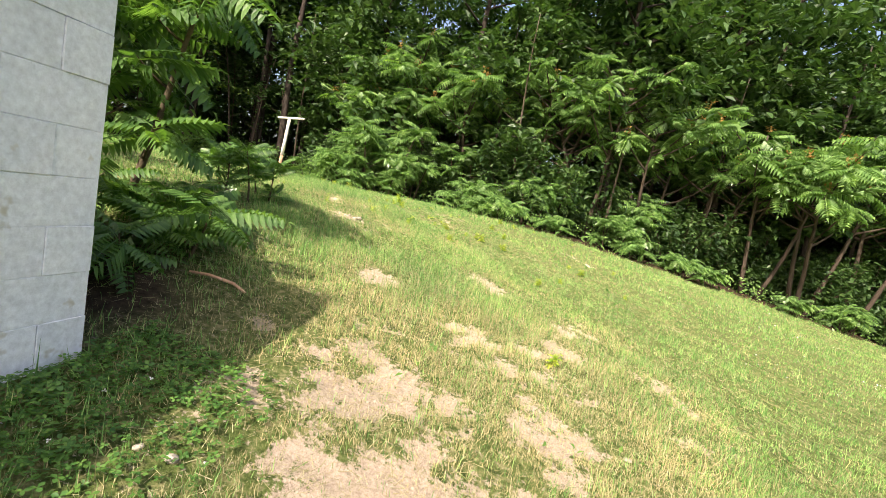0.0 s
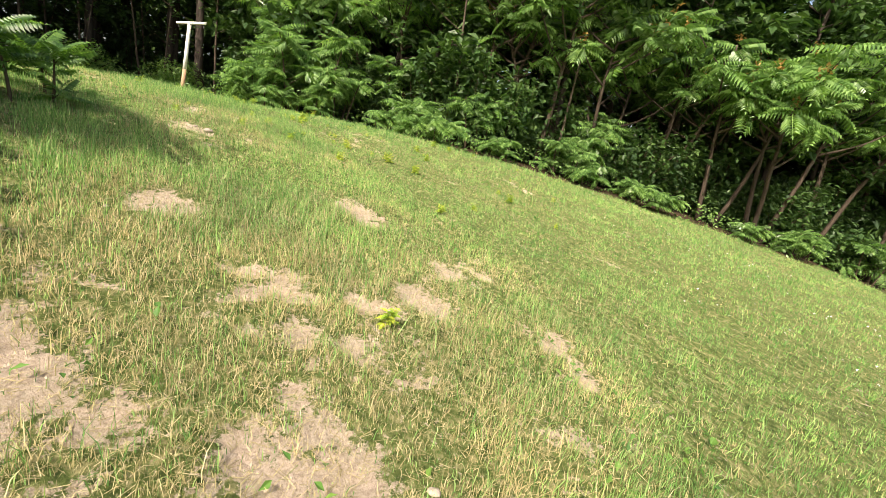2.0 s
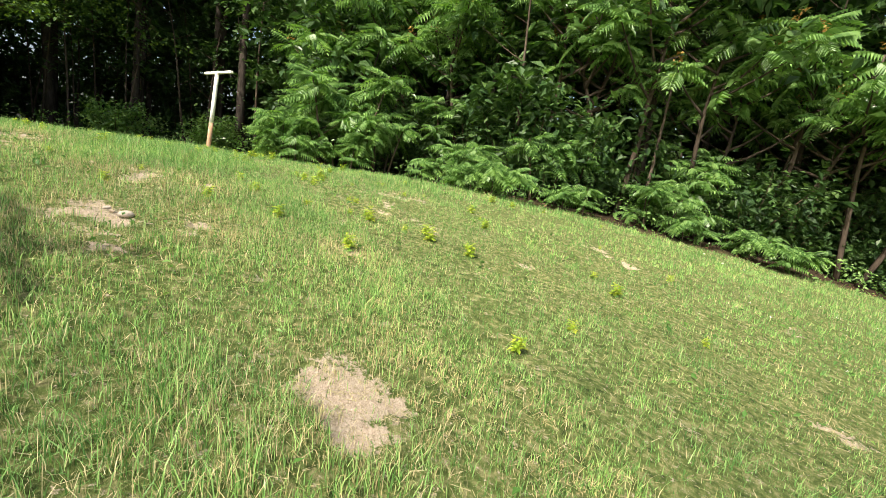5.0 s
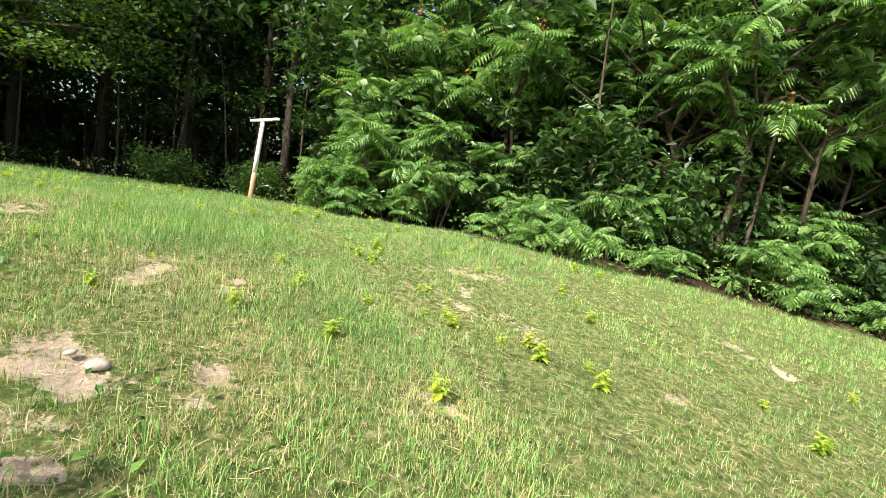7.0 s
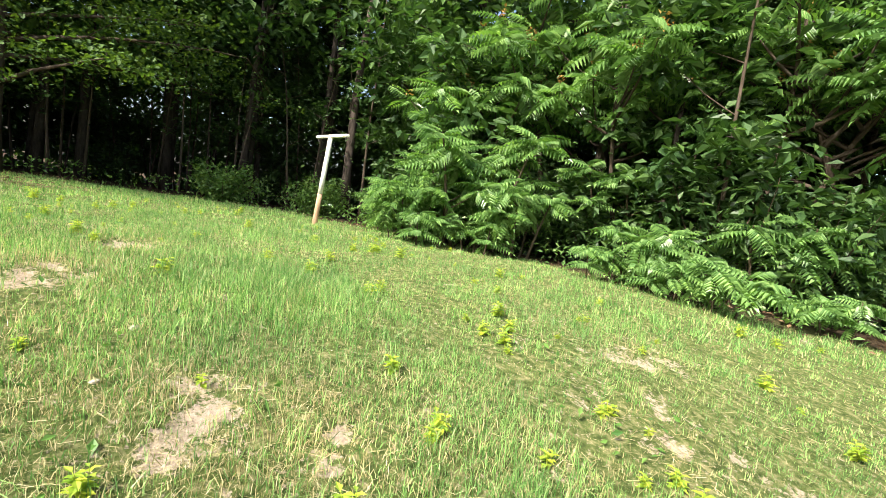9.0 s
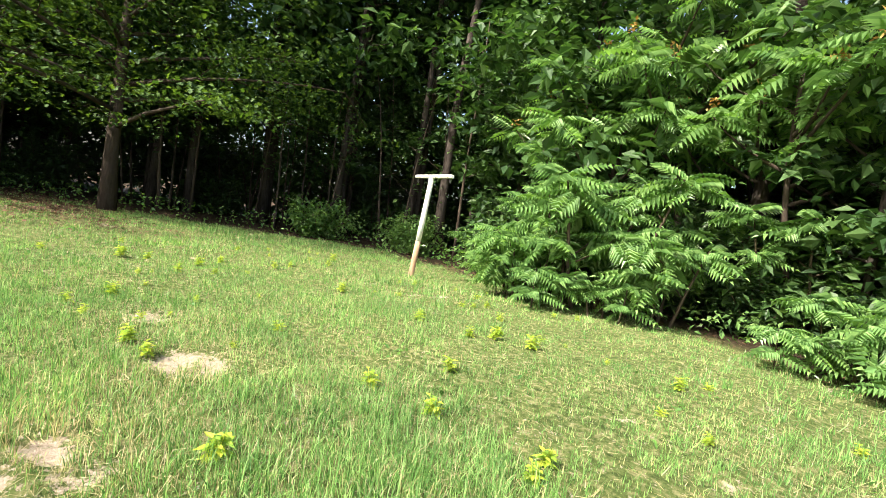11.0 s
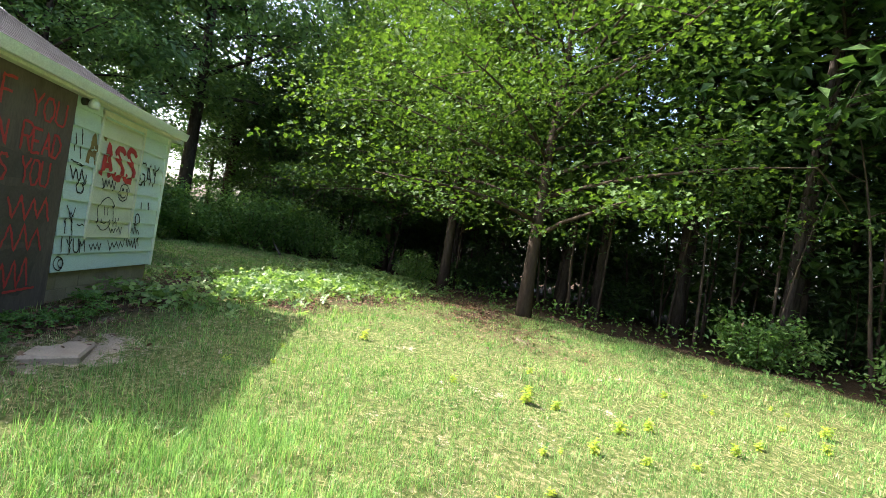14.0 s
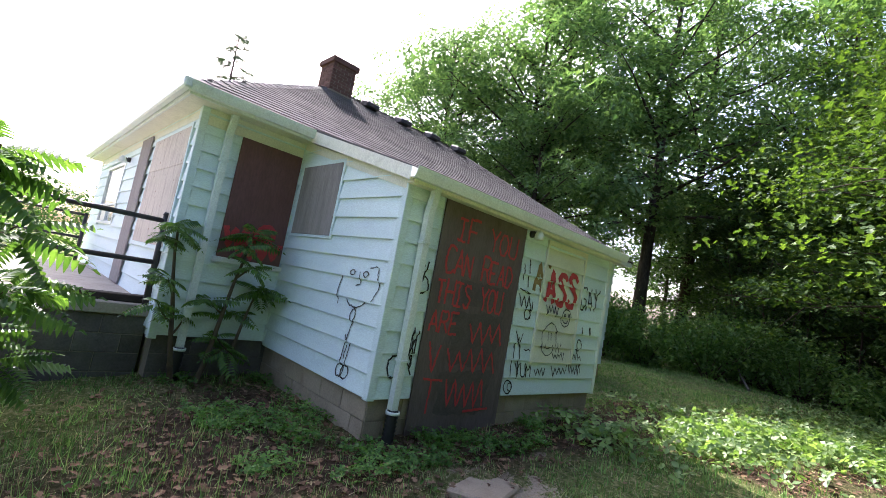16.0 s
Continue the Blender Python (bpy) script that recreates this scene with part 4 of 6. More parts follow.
# north face: block colour darkened for its shade; east face: white paint
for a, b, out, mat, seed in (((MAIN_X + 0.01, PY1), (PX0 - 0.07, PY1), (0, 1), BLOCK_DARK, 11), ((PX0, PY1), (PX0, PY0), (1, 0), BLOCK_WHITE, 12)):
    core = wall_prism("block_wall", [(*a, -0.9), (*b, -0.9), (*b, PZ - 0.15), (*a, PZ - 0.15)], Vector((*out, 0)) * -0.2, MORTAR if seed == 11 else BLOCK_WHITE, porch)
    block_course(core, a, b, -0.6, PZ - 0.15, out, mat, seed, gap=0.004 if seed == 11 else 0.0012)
wall_prism("block_wall", [(MAIN_X + 0.01, PY0, -1.2), (PX0 - 0.2, PY0, -1.2), (PX0 - 0.2, PY0, PZ - 0.15), (MAIN_X + 0.01, PY0, PZ - 0.15)], (0, 0.2, 0), BLOCK_WHITE, porch)

railing = thing("porch_railing", (-7.9, PY1 - 0.04, PZ), "dark iron pipe railing along the porch edge", "railing")
RP = [(-8.54, PY1 - 0.03), (-6.4, PY1 - 0.03)]
for x, y in RP:
    post = tube("post", [(x, y, PZ), (x, y, PZ + 1.13)], [0.038, 0.038], IRON, railing, 10)
    tube("cap", [(x, y, PZ + 1.13), (x, y, PZ + 1.17)], [0.046, 0.03], IRON, post, 10)
for z in (PZ + 0.53, PZ + 1.06):
    tube("rail", [(RP[0][0], PY1 - 0.03, z), (RP[-1][0], PY1 - 0.03, z)], [0.03, 0.03], IRON, railing, 8)
railing2 = thing("porch_railing", (-8.4, PY0 + 0.1, PZ), "dark iron pipe railing along the porch edge", "railing")
for x in (-8.35, -6.2):
    tube("post", [(x, PY0 + 0.08, PZ), (x, PY0 + 0.08, PZ + 1.1)], [0.038, 0.038], IRON, railing2, 8)
for z in (PZ + 0.12, PZ + 0.55, PZ + 1.06):
    tube("rail", [(-8.35, PY0 + 0.08, z), (-6.2, PY0 + 0.08, z)], [0.028, 0.028], IRON, railing2, 8)
tagged(box("timber_beam", (-8.62, PY1 - 0.26, PZ + 0.001), (-7.5, PY1 - 0.08, PZ + 0.09), TIMBER, bevel=0.01), "dark weathered timber lying on the porch edge", "timber")
tagged(box("timber_beam", (PX0 - 0.15, PY1 - 0.95, PZ + 0.001), (PX0 + 0.02, PY1 + 0.02, PZ + 0.12), TIMBER, bevel=0.012), "dark weathered timber lying on the porch corner", "timber")

bm = bmesh.new()
add_box(bm, (-0.34, -0.22, -0.05), (0.34, 0.22, 0.05), 0.02)
for v in bm.verts:
    v.co.x += 0.03 * math.sin(v.co.y * 23)
step = part("stepping_slab", bm, BLOCK_TAN)
step.matrix_basis = pose(-10.57, 5.9, float(ground_z(-10.57, 5.9)) - 0.05, 2, -3, 18)
tagged(step, "worn grey concrete slab sunk before the boarded door", "stepping stone")

# ---- clothes-line post ----
def clothes_post(base, top):
    b, t = Vector(base), Vector(top)
    post = thing("clothesline_post", base, "leaning white T-shaped clothesline post with chipped paint", "clothesline post")
    d = t - b
    s = [b + d * f for f in (-0.12, 0, 0.18, 0.36, 0.6, 0.85, 1.0)]
    bm = bmesh.new()
    add_tube(bm, s[:4], [0.066, 0.064, 0.060, 0.058], 10)
    part("lower_post", bm, POST_BARE, post, "bare reddish wood with the paint worn off", True)
    bm = bmesh.new()
    add_tube(bm, s[3:], [0.0585, 0.057, 0.055, 0.054], 10)
    part("upper_post", bm, POST_WHITE, post, smooth=True)
    a = Vector((0.92, -0.39, 0)).normalized()
    up = Vector((0, 0, 1))
    n = a.cross(up)
    bm = bmesh.new()
    add_box(bm, (-0.66, -0.04, -0.028), (0.78, 0.04, 0.036), 0.01)
    bmesh.ops.transform(bm, matrix=Matrix.Translation(t + Vector((0, 0, 0.02))) @ Matrix(((a.x, n.x, 0, 0), (a.y, n.y, 0, 0), (0, 0, 1, 0), (0, 0, 0, 1))), verts=bm.verts)
    bar = part("crossbar", bm, POST_WHITE, post)
    for k in (-0.58, 0.70):
        p = t + a * k + Vector((0, 0, -0.02))
        tube("hook", [p, p + Vector((0, 0, -0.05)), p + Vector((0, 0, -0.09)) + a * 0.03, p + Vector((0, 0, -0.06)) + a * 0.06], [0.008, 0.008, 0.007, 0.006], IRON, bar, 6)
    return post


clothes_post((-9.37, 15.24, float(lawn_z(-9.37, 15.24))), (-9.24, 15.30, 3.26))


# ---- plants ----
FROND = frond_shape(8, 0.34)
FROND_RICH = frond_shape(9, 0.30, rich=True)
STAR = star_leaf()
PLAIN = plain_leaf()
SPRAY = spray_shape(random.Random(77), 5)


def wood_and_crown(name, label, category, limbs, crown, bark, leafmat, base=(0, 0, 0), group="", extra=None):
    """A plant at the origin from limbs [(points, radii)] and a crown (verts, faces)."""
    t = thing(name, base, label, category, group)
    stems = []
    for pts, radii, *own in limbs:
        if own or not stems:
            stems.append(bmesh.new())
        bm = stems[-1]
        add_tube(bm, pts, radii, 8 if radii[0] > 0.08 else 5 if radii[0] > 0.03 else 3, radii[0] > 0.05)
    for bm in stems:
        tr = part("stem" if len(stems) > 1 else "trunk", bm, bark, None, smooth=True)
        tr.parent = t
    cr = mesh_object("crown", *crown, leafmat)
    cr.parent = t
    if extra is not None:
        ex = mesh_object("inflorescence", *extra, FLOWER)
        ex.parent = t
        tagged(ex, "tan flower plumes on the shoots", kind='stuff')
    return t


def bent(rng, a, d, length, rise, n=5, wob=0.06):
    """Points of a limb from a along d, bending up by rise."""
    pts = [Vector(a)]
    d = Vector(d).normalized()
    for i in range(n):
        d = (d + Vector((rng.uniform(-wob, wob), rng.uniform(-wob, wob), rise / n + rng.uniform(-wob, wob) * 0.5))).normalized()
        pts.append(pts[-1] + d * (length / n))
    return pts


def rosette(rng, tip, count, size, shape, droop=(0.0, 0.7), heading=None):
    """Fronds spreading from a shoot's tip."""
    yaw = np.array([i * 2.399 + rng.uniform(-0.35, 0.35) for i in range(count)])
    pitch = np.array([droop[0] + (droop[1] - droop[0]) * (i / max(1, count - 1)) + rng.uniform(-0.30, 0.30) for i in range(count)])
    places = np.array([[tip[0], tip[1], tip[2] - 0.05 * size * (count - i) * 0.45] for i in range(count)])
    sizes = np.array([size * rng.uniform(0.75, 1.12) for _ in range(count)])
    return stamp(shape, places, turns(yaw, pitch, np.array([rng.uniform(-0.6, 0.6) for _ in range(count)])), sizes)


def sumac(seed, height, stems, spread, frond, branches=3, shape=None, count=11, low=0.25, heads=False, reach=1.0, flat=0.45, fall=(-0.30, 0.42)):
    """A many-stemmed shrub or small tree whose shoots end in rosettes of feathered leaves."""
    rng = random.Random(seed)
    shape = shape or FROND
    limbs, fr, hd = [], [], []
    for s in range(stems):
        a = s * 2.399 + rng.uniform(-0.4, 0.4)
        lean = rng.uniform(0.12, 0.42) * spread
        h = height * rng.uniform(0.72, 1.0)
        start = (0.12 * math.cos(a) * min(stems - 1, 3), 0.12 * math.sin(a) * min(stems - 1, 3), -0.1)
        pts = bent(rng, start, (math.cos(a) * lean, math.sin(a) * lean, 1), h, 0.25, 6, 0.09)
        r0 = 0.012 + 0.012 * height
        limbs.append((pts, [r0 * (1 - 0.11 * i) for i in range(7)], True))
        fr.append(rosette(rng, pts[-1], count, frond, shape, fall))
        if heads and rng.random() < 0.7:
            hd.append(pts[-1])
        for b in range(branches):
            f = low + (0.92 - low) * (b + rng.random()) / branches
            i = min(5, int(f * 6))
            p = pts[i].lerp(pts[i + 1], f * 6 - i)
            aa = rng.uniform(0, 6.283)
            bl = height * rng.uniform(0.16, 0.34) * (1.15 - 0.5 * f) * spread * reach
            bp = bent(rng, p, (math.cos(aa), math.sin(aa), flat), bl, 0.5, 4, 0.10)
            limbs.append((bp, [r0 * 0.5 * (1 - 0.18 * k) for k in range(5)]))
            fr.append(rosette(rng, bp[-1], max(6, count - 2), frond * rng.uniform(0.8, 1.0), shape, (fall[0], fall[1] - 0.1)))
            if heads and rng.random() < 0.6:
                hd.append(bp[-1])
    extra = None
    if hd:
        P, Q = [], []
        for h in hd:
            for k in range(16):
                P.append((h[0] + rng.gauss(0, 0.05), h[1] + rng.gauss(0, 0.05), h[2] + rng.uniform(0.0, 0.26)))
        n = len(P)
        extra = stamp(PLAIN, np.array(P), turns(np.array([rng.uniform(0, 6.28) for _ in range(n)]), np.array([rng.uniform(-0.2, 1.2) for _ in range(n)]), np.zeros(n)), np.array([rng.uniform(0.07, 0.13) for _ in range(n)]))
    return limbs, joined(fr), extra


def broad_tree(seed, height, trunk_r, crown_r, first, leaf_shape, leaf_size, n_leaves, tiers=16, flat=0.35, lean=(0, 0), twigs=0.25, clump=1.0):
    """A broadleaf tree: trunk, limbs in tiers, leaves in flattened clumps along the limbs."""
    rng = random.Random(seed)
    nr = np.random.RandomState(seed)
    trunk = bent(rng, (0, 0, -0.2), (lean[0], lean[1], 1), height * 0.93, 0.1, 8, 0.035)
    limbs = [(trunk, [trunk_r * (1.25 if i == 0 else 1.0 - 0.105 * i) for i in range(9)])]
    clumps = []
    for k in range(tiers):
        f = first + (0.97 - first) * (k + rng.random() * 0.8) / tiers
        i = min(7, int(f * 8))
        p = trunk[i].lerp(trunk[i + 1], f * 8 - i)
        a = k * 2.399 + rng.uniform(-0.5, 0.5)
        u = (f - first) / (1 - first)
        length = crown_r * (0.55 + 0.65 * math.sin(math.pi * min(1, 0.25 + 0.7 * u))) * rng.uniform(0.7, 1.1) * (1 - 0.45 * u)
        pts = bent(rng, p, (math.cos(a), math.sin(a), 0.30 + 0.5 * u), length, -0.35 + 0.5 * u, 6, 0.13)
        r0 = trunk_r * 0.34 * (1.1 - 0.7 * u)
        limbs.append((pts, [r0 * (1 - 0.14 * q) for q in range(7)]))
        for q in range(2, 7):
            for _ in range(2):
                side = bent(rng, pts[q], (rng.uniform(-1, 1), rng.uniform(-1, 1), rng.uniform(-0.2, 0.5)), length * rng.uniform(0.12, 0.34), -0.2, 2, 0.1)
                clumps.append((side[-1], length * rng.uniform(0.16, 0.30) * clump))
                if rng.random() < twigs:
                    limbs.append((side, [r0 * 0.3, r0 * 0.2, r0 * 0.1]))
    clumps.append((trunk[-1], crown_r * 0.3))
    w = np.array([r for _, r in clumps]) ** 1.6
    pick = nr.choice(len(clumps), n_leaves, p=w / w.sum())
    C = np.array([tuple(c) for c, _ in clumps])[pick]
    R = np.array([r for _, r in clumps])[pick]
    d = nr.normal(size=(n_leaves, 3))
    d /= np.linalg.norm(d, axis=1)[:, None]
    d *= (nr.random(n_leaves) ** 0.45)[:, None] * R[:, None] * 1.25
    d[:, 2] *= flat
    P = C + d
    P[:, 2] -= 0.12 * (d[:, 0] ** 2 + d[:, 1] ** 2) / np.maximum(R, 0.05)
    rot = turns(nr.random(n_leaves) * 6.283, nr.normal(-0.30, 0.35, n_leaves), nr.normal(0, 0.45, n_leaves))
    return limbs, stamp(leaf_shape, P, rot, leaf_size * nr.uniform(0.7, 1.25, n_leaves))


def bush(seed, radius, height, leaf_size, n_leaves):
    """A rounded, uneven bush of twigs with small leaves down to the ground."""
    rng = random.Random(seed)
    nr = np.random.RandomState(seed)
    limbs, tips = [], []
    for k in range(16):
        a = k * 2.399
        sp = rng.uniform(0.2, 1.0)
        pts = bent(rng, (0.1 * math.cos(a), 0.1 * math.sin(a), -0.1), (math.cos(a) * sp * radius, math.sin(a) * sp * radius, height * rng.uniform(0.5, 1)), math.hypot(radius * sp, height) * rng.uniform(0.65, 0.95), 0.1, 6, 0.12)
        limbs.append((pts, [0.03 * (1 - 0.14 * q) for q in range(7)]))
        tips += [(p, radius * rng.uniform(0.16, 0.36)) for p in pts[2:]]
    pick = nr.randint(0, len(tips), n_leaves)
    C, R = np.array([tuple(c) for c, _ in tips])[pick], np.array([r for _, r in tips])[pick]
    d = nr.normal(size=(n_leaves, 3))
    d *= (nr.random(n_leaves) ** 0.4 / np.linalg.norm(d, axis=1))[:, None] * R[:, None] * 1.3
    P = C + d
    P[:, 2] = np.maximum(P[:, 2], 0.02)
    rot = turns(nr.random(n_leaves) * 6.283, nr.normal(-0.2, 0.5, n_leaves), nr.normal(0, 0.5, n_leaves))
    return limbs, stamp(PLAIN, P, rot, leaf_size * nr.uniform(0.7, 1.3, n_leaves))


def conifer(seed, height, radius, first, n_sprays, size=0.5):
    rng = random.Random(seed)
    nr = np.random.RandomState(seed)
    trunk = bent(rng, (0, 0, -0.2), (0, 0, 1), height, 0, 8, 0.015)
    r0 = 0.014 * height
    limbs = [(trunk, [r0 * (1.15 - 0.135 * i) for i in range(9)])]
    shape = joined([(np.array([(0, 0, 0), (1, 0.03, -0.05), (1, -0.03, -0.05)]), np.array([(0, 1, 2)]))] + [(np.array([(s, 0, 0), (s + 0.22, sg * 0.24, -0.06), (s + 0.12, sg * 0.02, 0)]), np.array([(0, 1, 2)])) for s in np.linspace(0.05, 0.8, 8) for sg in (1, -1)])
    P, Y, T = [], [], []
    for k in range(60):
        f = first + (0.98 - first) * k / 60
        a = k * 2.399 + rng.uniform(-0.3, 0.3)
        i = min(7, int(f * 8))
        p = trunk[i].lerp(trunk[i + 1], f * 8 - i)
        length = radius * (1 - ((f - first) / (1 - first)) ** 1.3) * rng.uniform(0.6, 1.1) + 0.3
        pts = bent(rng, p, (math.cos(a), math.sin(a), 0.1), length, -0.15, 5, 0.06)
        limbs.append((pts, [0.035 * (1 - 0.17 * q) for q in range(6)]))
        for _ in range(n_sprays // 60):
            g = rng.uniform(0.15, 1) * 5
            j = min(4, int(g))
            q = pts[j].lerp(pts[j + 1], g - j)
            P.append(q + Vector((rng.gauss(0, 0.12), rng.gauss(0, 0.12), rng.gauss(0, 0.08))))
            Y.append(a + rng.uniform(-1.2, 1.2))
            T.append(rng.uniform(-0.5, 0.2))
    n = len(P)
    return limbs, stamp(shape, np.array([tuple(q) for q in P]), turns(np.array(Y), np.array(T), nr.normal(0, 0.4, n)), size * nr.uniform(0.6, 1.2, n))


def put(proto, x, y, yaw=0.0, scale=1.0, sink=0.0):
    """Stands a copy of a plant on the ground."""
    m = pose(x, y, float(ground_z(x, y)) - sink, 0, 0, yaw) @ Matrix.Diagonal((scale, scale, scale, 1))
    if not proto.get("used"):
        proto["used"] = 1
        proto.matrix_basis = m
        return proto
    c = copy_thing(proto, Matrix())
    c.matrix_basis = m
    return c


SUM_L = "sumac with feathered green leaves at the lawn's edge"
shrubs = []
for i, (h, st, sp, fr, br, ct) in enumerate([(2.1, 5, 1.2, 0.78, 3, 10), (1.5, 4, 1.1, 0.70, 2, 9), (3.0, 6, 1.25, 0.82, 4, 10), (0.9, 3, 0.9, 0.58, 1, 8)]):
    l, c, e = sumac(40 + i, h, st, sp, fr, br, None, ct)
    shrubs.append(wood_and_crown("sumac_shrub", "bushy " + SUM_L, "shrub", l, c, TWIG, LEAF_SUMAC, group="sumacs along the wood"))
sumac_trees = []
for i, (h, st, sp, fr, br, ct, hd) in enumerate([(5.8, 3, 1.0, 0.88, 10, 10, True), (7.2, 3, 0.9, 0.90, 13, 10, False), (4.9, 3, 1.2, 0.86, 9, 10, True)]):
    l, c, e = sumac(60 + i, h, st, sp, fr, br, None, ct, 0.52, hd, 1.45, 0.35)
    sumac_trees.append(wood_and_crown("sumac_tree", "tall " + SUM_L, "tree", l, c, BARK, LEAF_SUMAC, group="sumacs along the wood", extra=e))
maples = []
for i, (h, r, cr, fi) in enumerate([(14.5, 0.21, 6.6, 0.19), (15.0, 0.20, 5.8, 0.22)]):
    l, c = broad_tree(80 + i, h, r, cr, fi, STAR, 0.125, 34000, 46, 0.18, clump=0.95)
    maples.append(wood_and_crown("maple_tree", "maple tree with spreading boughs of lobed green leaves", "tree", l, c, BARK, LEAF_MAPLE, group="maples beside the lawn"))
woods = []
for i, (h, r, cr, fi, n) in enumerate([(12, 0.15, 3.0, 0.22, 3300), (14, 0.18, 3.4, 0.30, 3500), (10, 0.10, 2.4, 0.16, 2800), (15, 0.16, 3.2, 0.36, 3300), (19, 0.17, 3.4, 0.52, 3300)]):
    l, c = broad_tree(100 + i, h, r, cr, fi, PLAIN, 0.37, n, 16, 0.5, twigs=0.08)
    woods.append(wood_and_crown("woodland_tree", "slender woodland tree with dark green crown", "tree", l, c, PINE_BARK, LEAF_WOOD, group="trees of the wood"))
bushes = []
for i, (r, h, n) in enumerate([(1.7, 2.3, 3600), (1.2, 1.5, 2600)]):
    l, c = bush(120 + i, r, h, 0.16, n)
    bushes.append(wood_and_crown("bush", "rounded leafy green bush in front of the wood", "bush", l, c, TWIG, LEAF_BUSH, group="bushes along the wood"))
far_woods = []
for i, (h, r, cr, fi, n) in enumerate([(17, 0.26, 5.2, 0.24, 8400), (19, 0.30, 5.6, 0.30, 8700)]):
    l, c = broad_tree(160 + i, h, r, cr, fi, SPRAY, 0.72, n // 3, 26, 0.36, clump=0.72)
    far_woods.append(wood_and_crown("tall_tree", "tall spreading tree with several dark limbs behind the house", "tree", l, c, PINE_BARK, LEAF_TALL, group="tall trees behind the house"))
under_wood = []
for i, (r, h, n) in enumerate([(1.5, 2.6, 2200), (1.1, 1.6, 1600)]):
    l, c = bush(180 + i, r, h, 0.22, n)
    under_wood.append(wood_and_crown("woodland_shrub", "dark leafy shrub in the shade of the wood", "shrub", l, c, TWIG, LEAF_WOOD, group="undergrowth of the wood"))
l, c = conifer(140, 13, 2.6, 0.10, 900, 0.5)
pine = wood_and_crown("spruce", "slim spruce standing far behind the house", "tree", l, c, PINE_BARK, LEAF_NEEDLE)
poles = []
for i in range(3):
    rng = random.Random(200 + i)
    l = [(bent(rng, (0, 0, -0.2), (rng.uniform(-0.1, 0.1), rng.uniform(-0.1, 0.1), 1), 7, 0.05, 8, 0.05), [0.055 * (1 - 0.1 * k) for k in range(9)])]
    for k in range(5):
        a = rng.uniform(0, 6.28)
        l.append((bent(rng, l[0][0][3 + k % 5], (math.cos(a), math.sin(a), 0.5), rng.uniform(0.6, 1.6), 0.2, 4, 0.15), [0.018, 0.015, 0.011, 0.008, 0.004]))
    nr = np.random.RandomState(200 + i)
    P = np.array([tuple(l[1 + k % 5][0][-1]) for k in range(160)]) + nr.normal(0, 0.45, (160, 3))
    c = stamp(PLAIN, P, turns(nr.random(160) * 6.28, nr.normal(-0.2, 0.4, 160), nr.normal(0, 0.4, 160)), nr.uniform(0.14, 0.26, 160))
    poles.append(wood_and_crown("sapling", "thin bare-stemmed sapling in the wood", "tree", l, c, BARK, LEAF_WOOD, group="saplings of the wood"))

# the maples beside the lawn
put(maples[0], -19.25, 13.15, 40)
put(maples[1], -23.6, 11.2, 140)
put(maples[0], -28.5, 8.8, 250, 0.95)

# sumacs along the edge, from the west end of the wood to the east
rs = random.Random(5)
for x, y, k, sc in [(-6.3, 16.7, 2, 1.0), (-7.3, 16.2, 0, 0.85), (-5.1, 17.0, 0, 1.0), (-8.5, 17.8, 1, 0.9), (-2.3, 16.0, 1, 0.85), (-1.1, 14.9, 3, 1.1), (-1.8, 14.9, 3, 0.8), (-0.3, 16.8, 0, 1.0), (2.6, 17.0, 1, 0.9), (3.6, 17.0, 3, 1.1),
                     (5.2, 17.6, 3, 1.0), (9.4, 18.5, 3, 0.9), (11.6, 19.2, 1, 0.8), (-6.6, 15.6, 3, 1.0), (-5.6, 15.9, 3, 1.0), (-7.3, 15.6, 3, 0.8), (3.6, 18.9, 2, 0.9), (-2.8, 18.8, 2, 0.9), (-7.6, 18.6, 2, 0.8), (14.2, 19.8, 1, 1.1), (17.5, 20.2, 0, 1.2), (20.0, 20.6, 2, 1.2), (-10.4, 19.6, 1, 0.9), (-3.0, 15.6, 3, 0.8), (0.6, 15.7, 3, 0.9), (6.1, 17.5, 3, 0.9)]:
    put(shrubs[k], x, y, rs.uniform(0, 360), sc)
for x, off, k, sc in [(-8.2, 1.9, 0, 1.0), (-6.2, 2.3, 2, 1.15), (-4.4, 2.6, 0, 1.1), (-2.6, 3.2, 2, 1.15), (-0.6, 3.0, 0, 1.05), (1.6, 2.4, 1, 0.9), (3.8, 2.2, 2, 1.15), (6.0, 2.4, 0, 1.05), (8.3, 1.5, 2, 1.25), (10.2, 1.2, 0, 1.15), (12.4, 1.8, 1, 0.95), (15, 2.0, 0, 1.2), (18.5, 2.2, 1, 1.0), (22, 2.0, 2, 1.3)]:
    put(sumac_trees[k], x, float(edge_y(x)) + off, rs.uniform(0, 360), sc)
# the wood behind
rw = random.Random(9)
for row, (d, step) in enumerate(((3.4, 2.2), (5.8, 2.8), (9.0, 3.6), (12.5, 5.0))):
    x = -44.0
    while x < 30:
        xx = x + rw.uniform(-0.8, 0.8)
        yy = float(edge_y(xx)) + d + rw.uniform(-1.0, 1.0) + (1.6 if xx < -15 else 0)
        if math.hypot(xx + 19.25, yy - 13.15) > 2.2 and math.hypot(xx + 23.6, yy - 11.2) > 1.6:
            tall = row == 0 and -25 < xx < -12
            put(woods[4 if tall else rw.randrange(4)], xx, yy, rw.uniform(0, 360), rw.uniform(0.95, 1.1) if tall else rw.uniform(0.8, 1.1))
        x += step
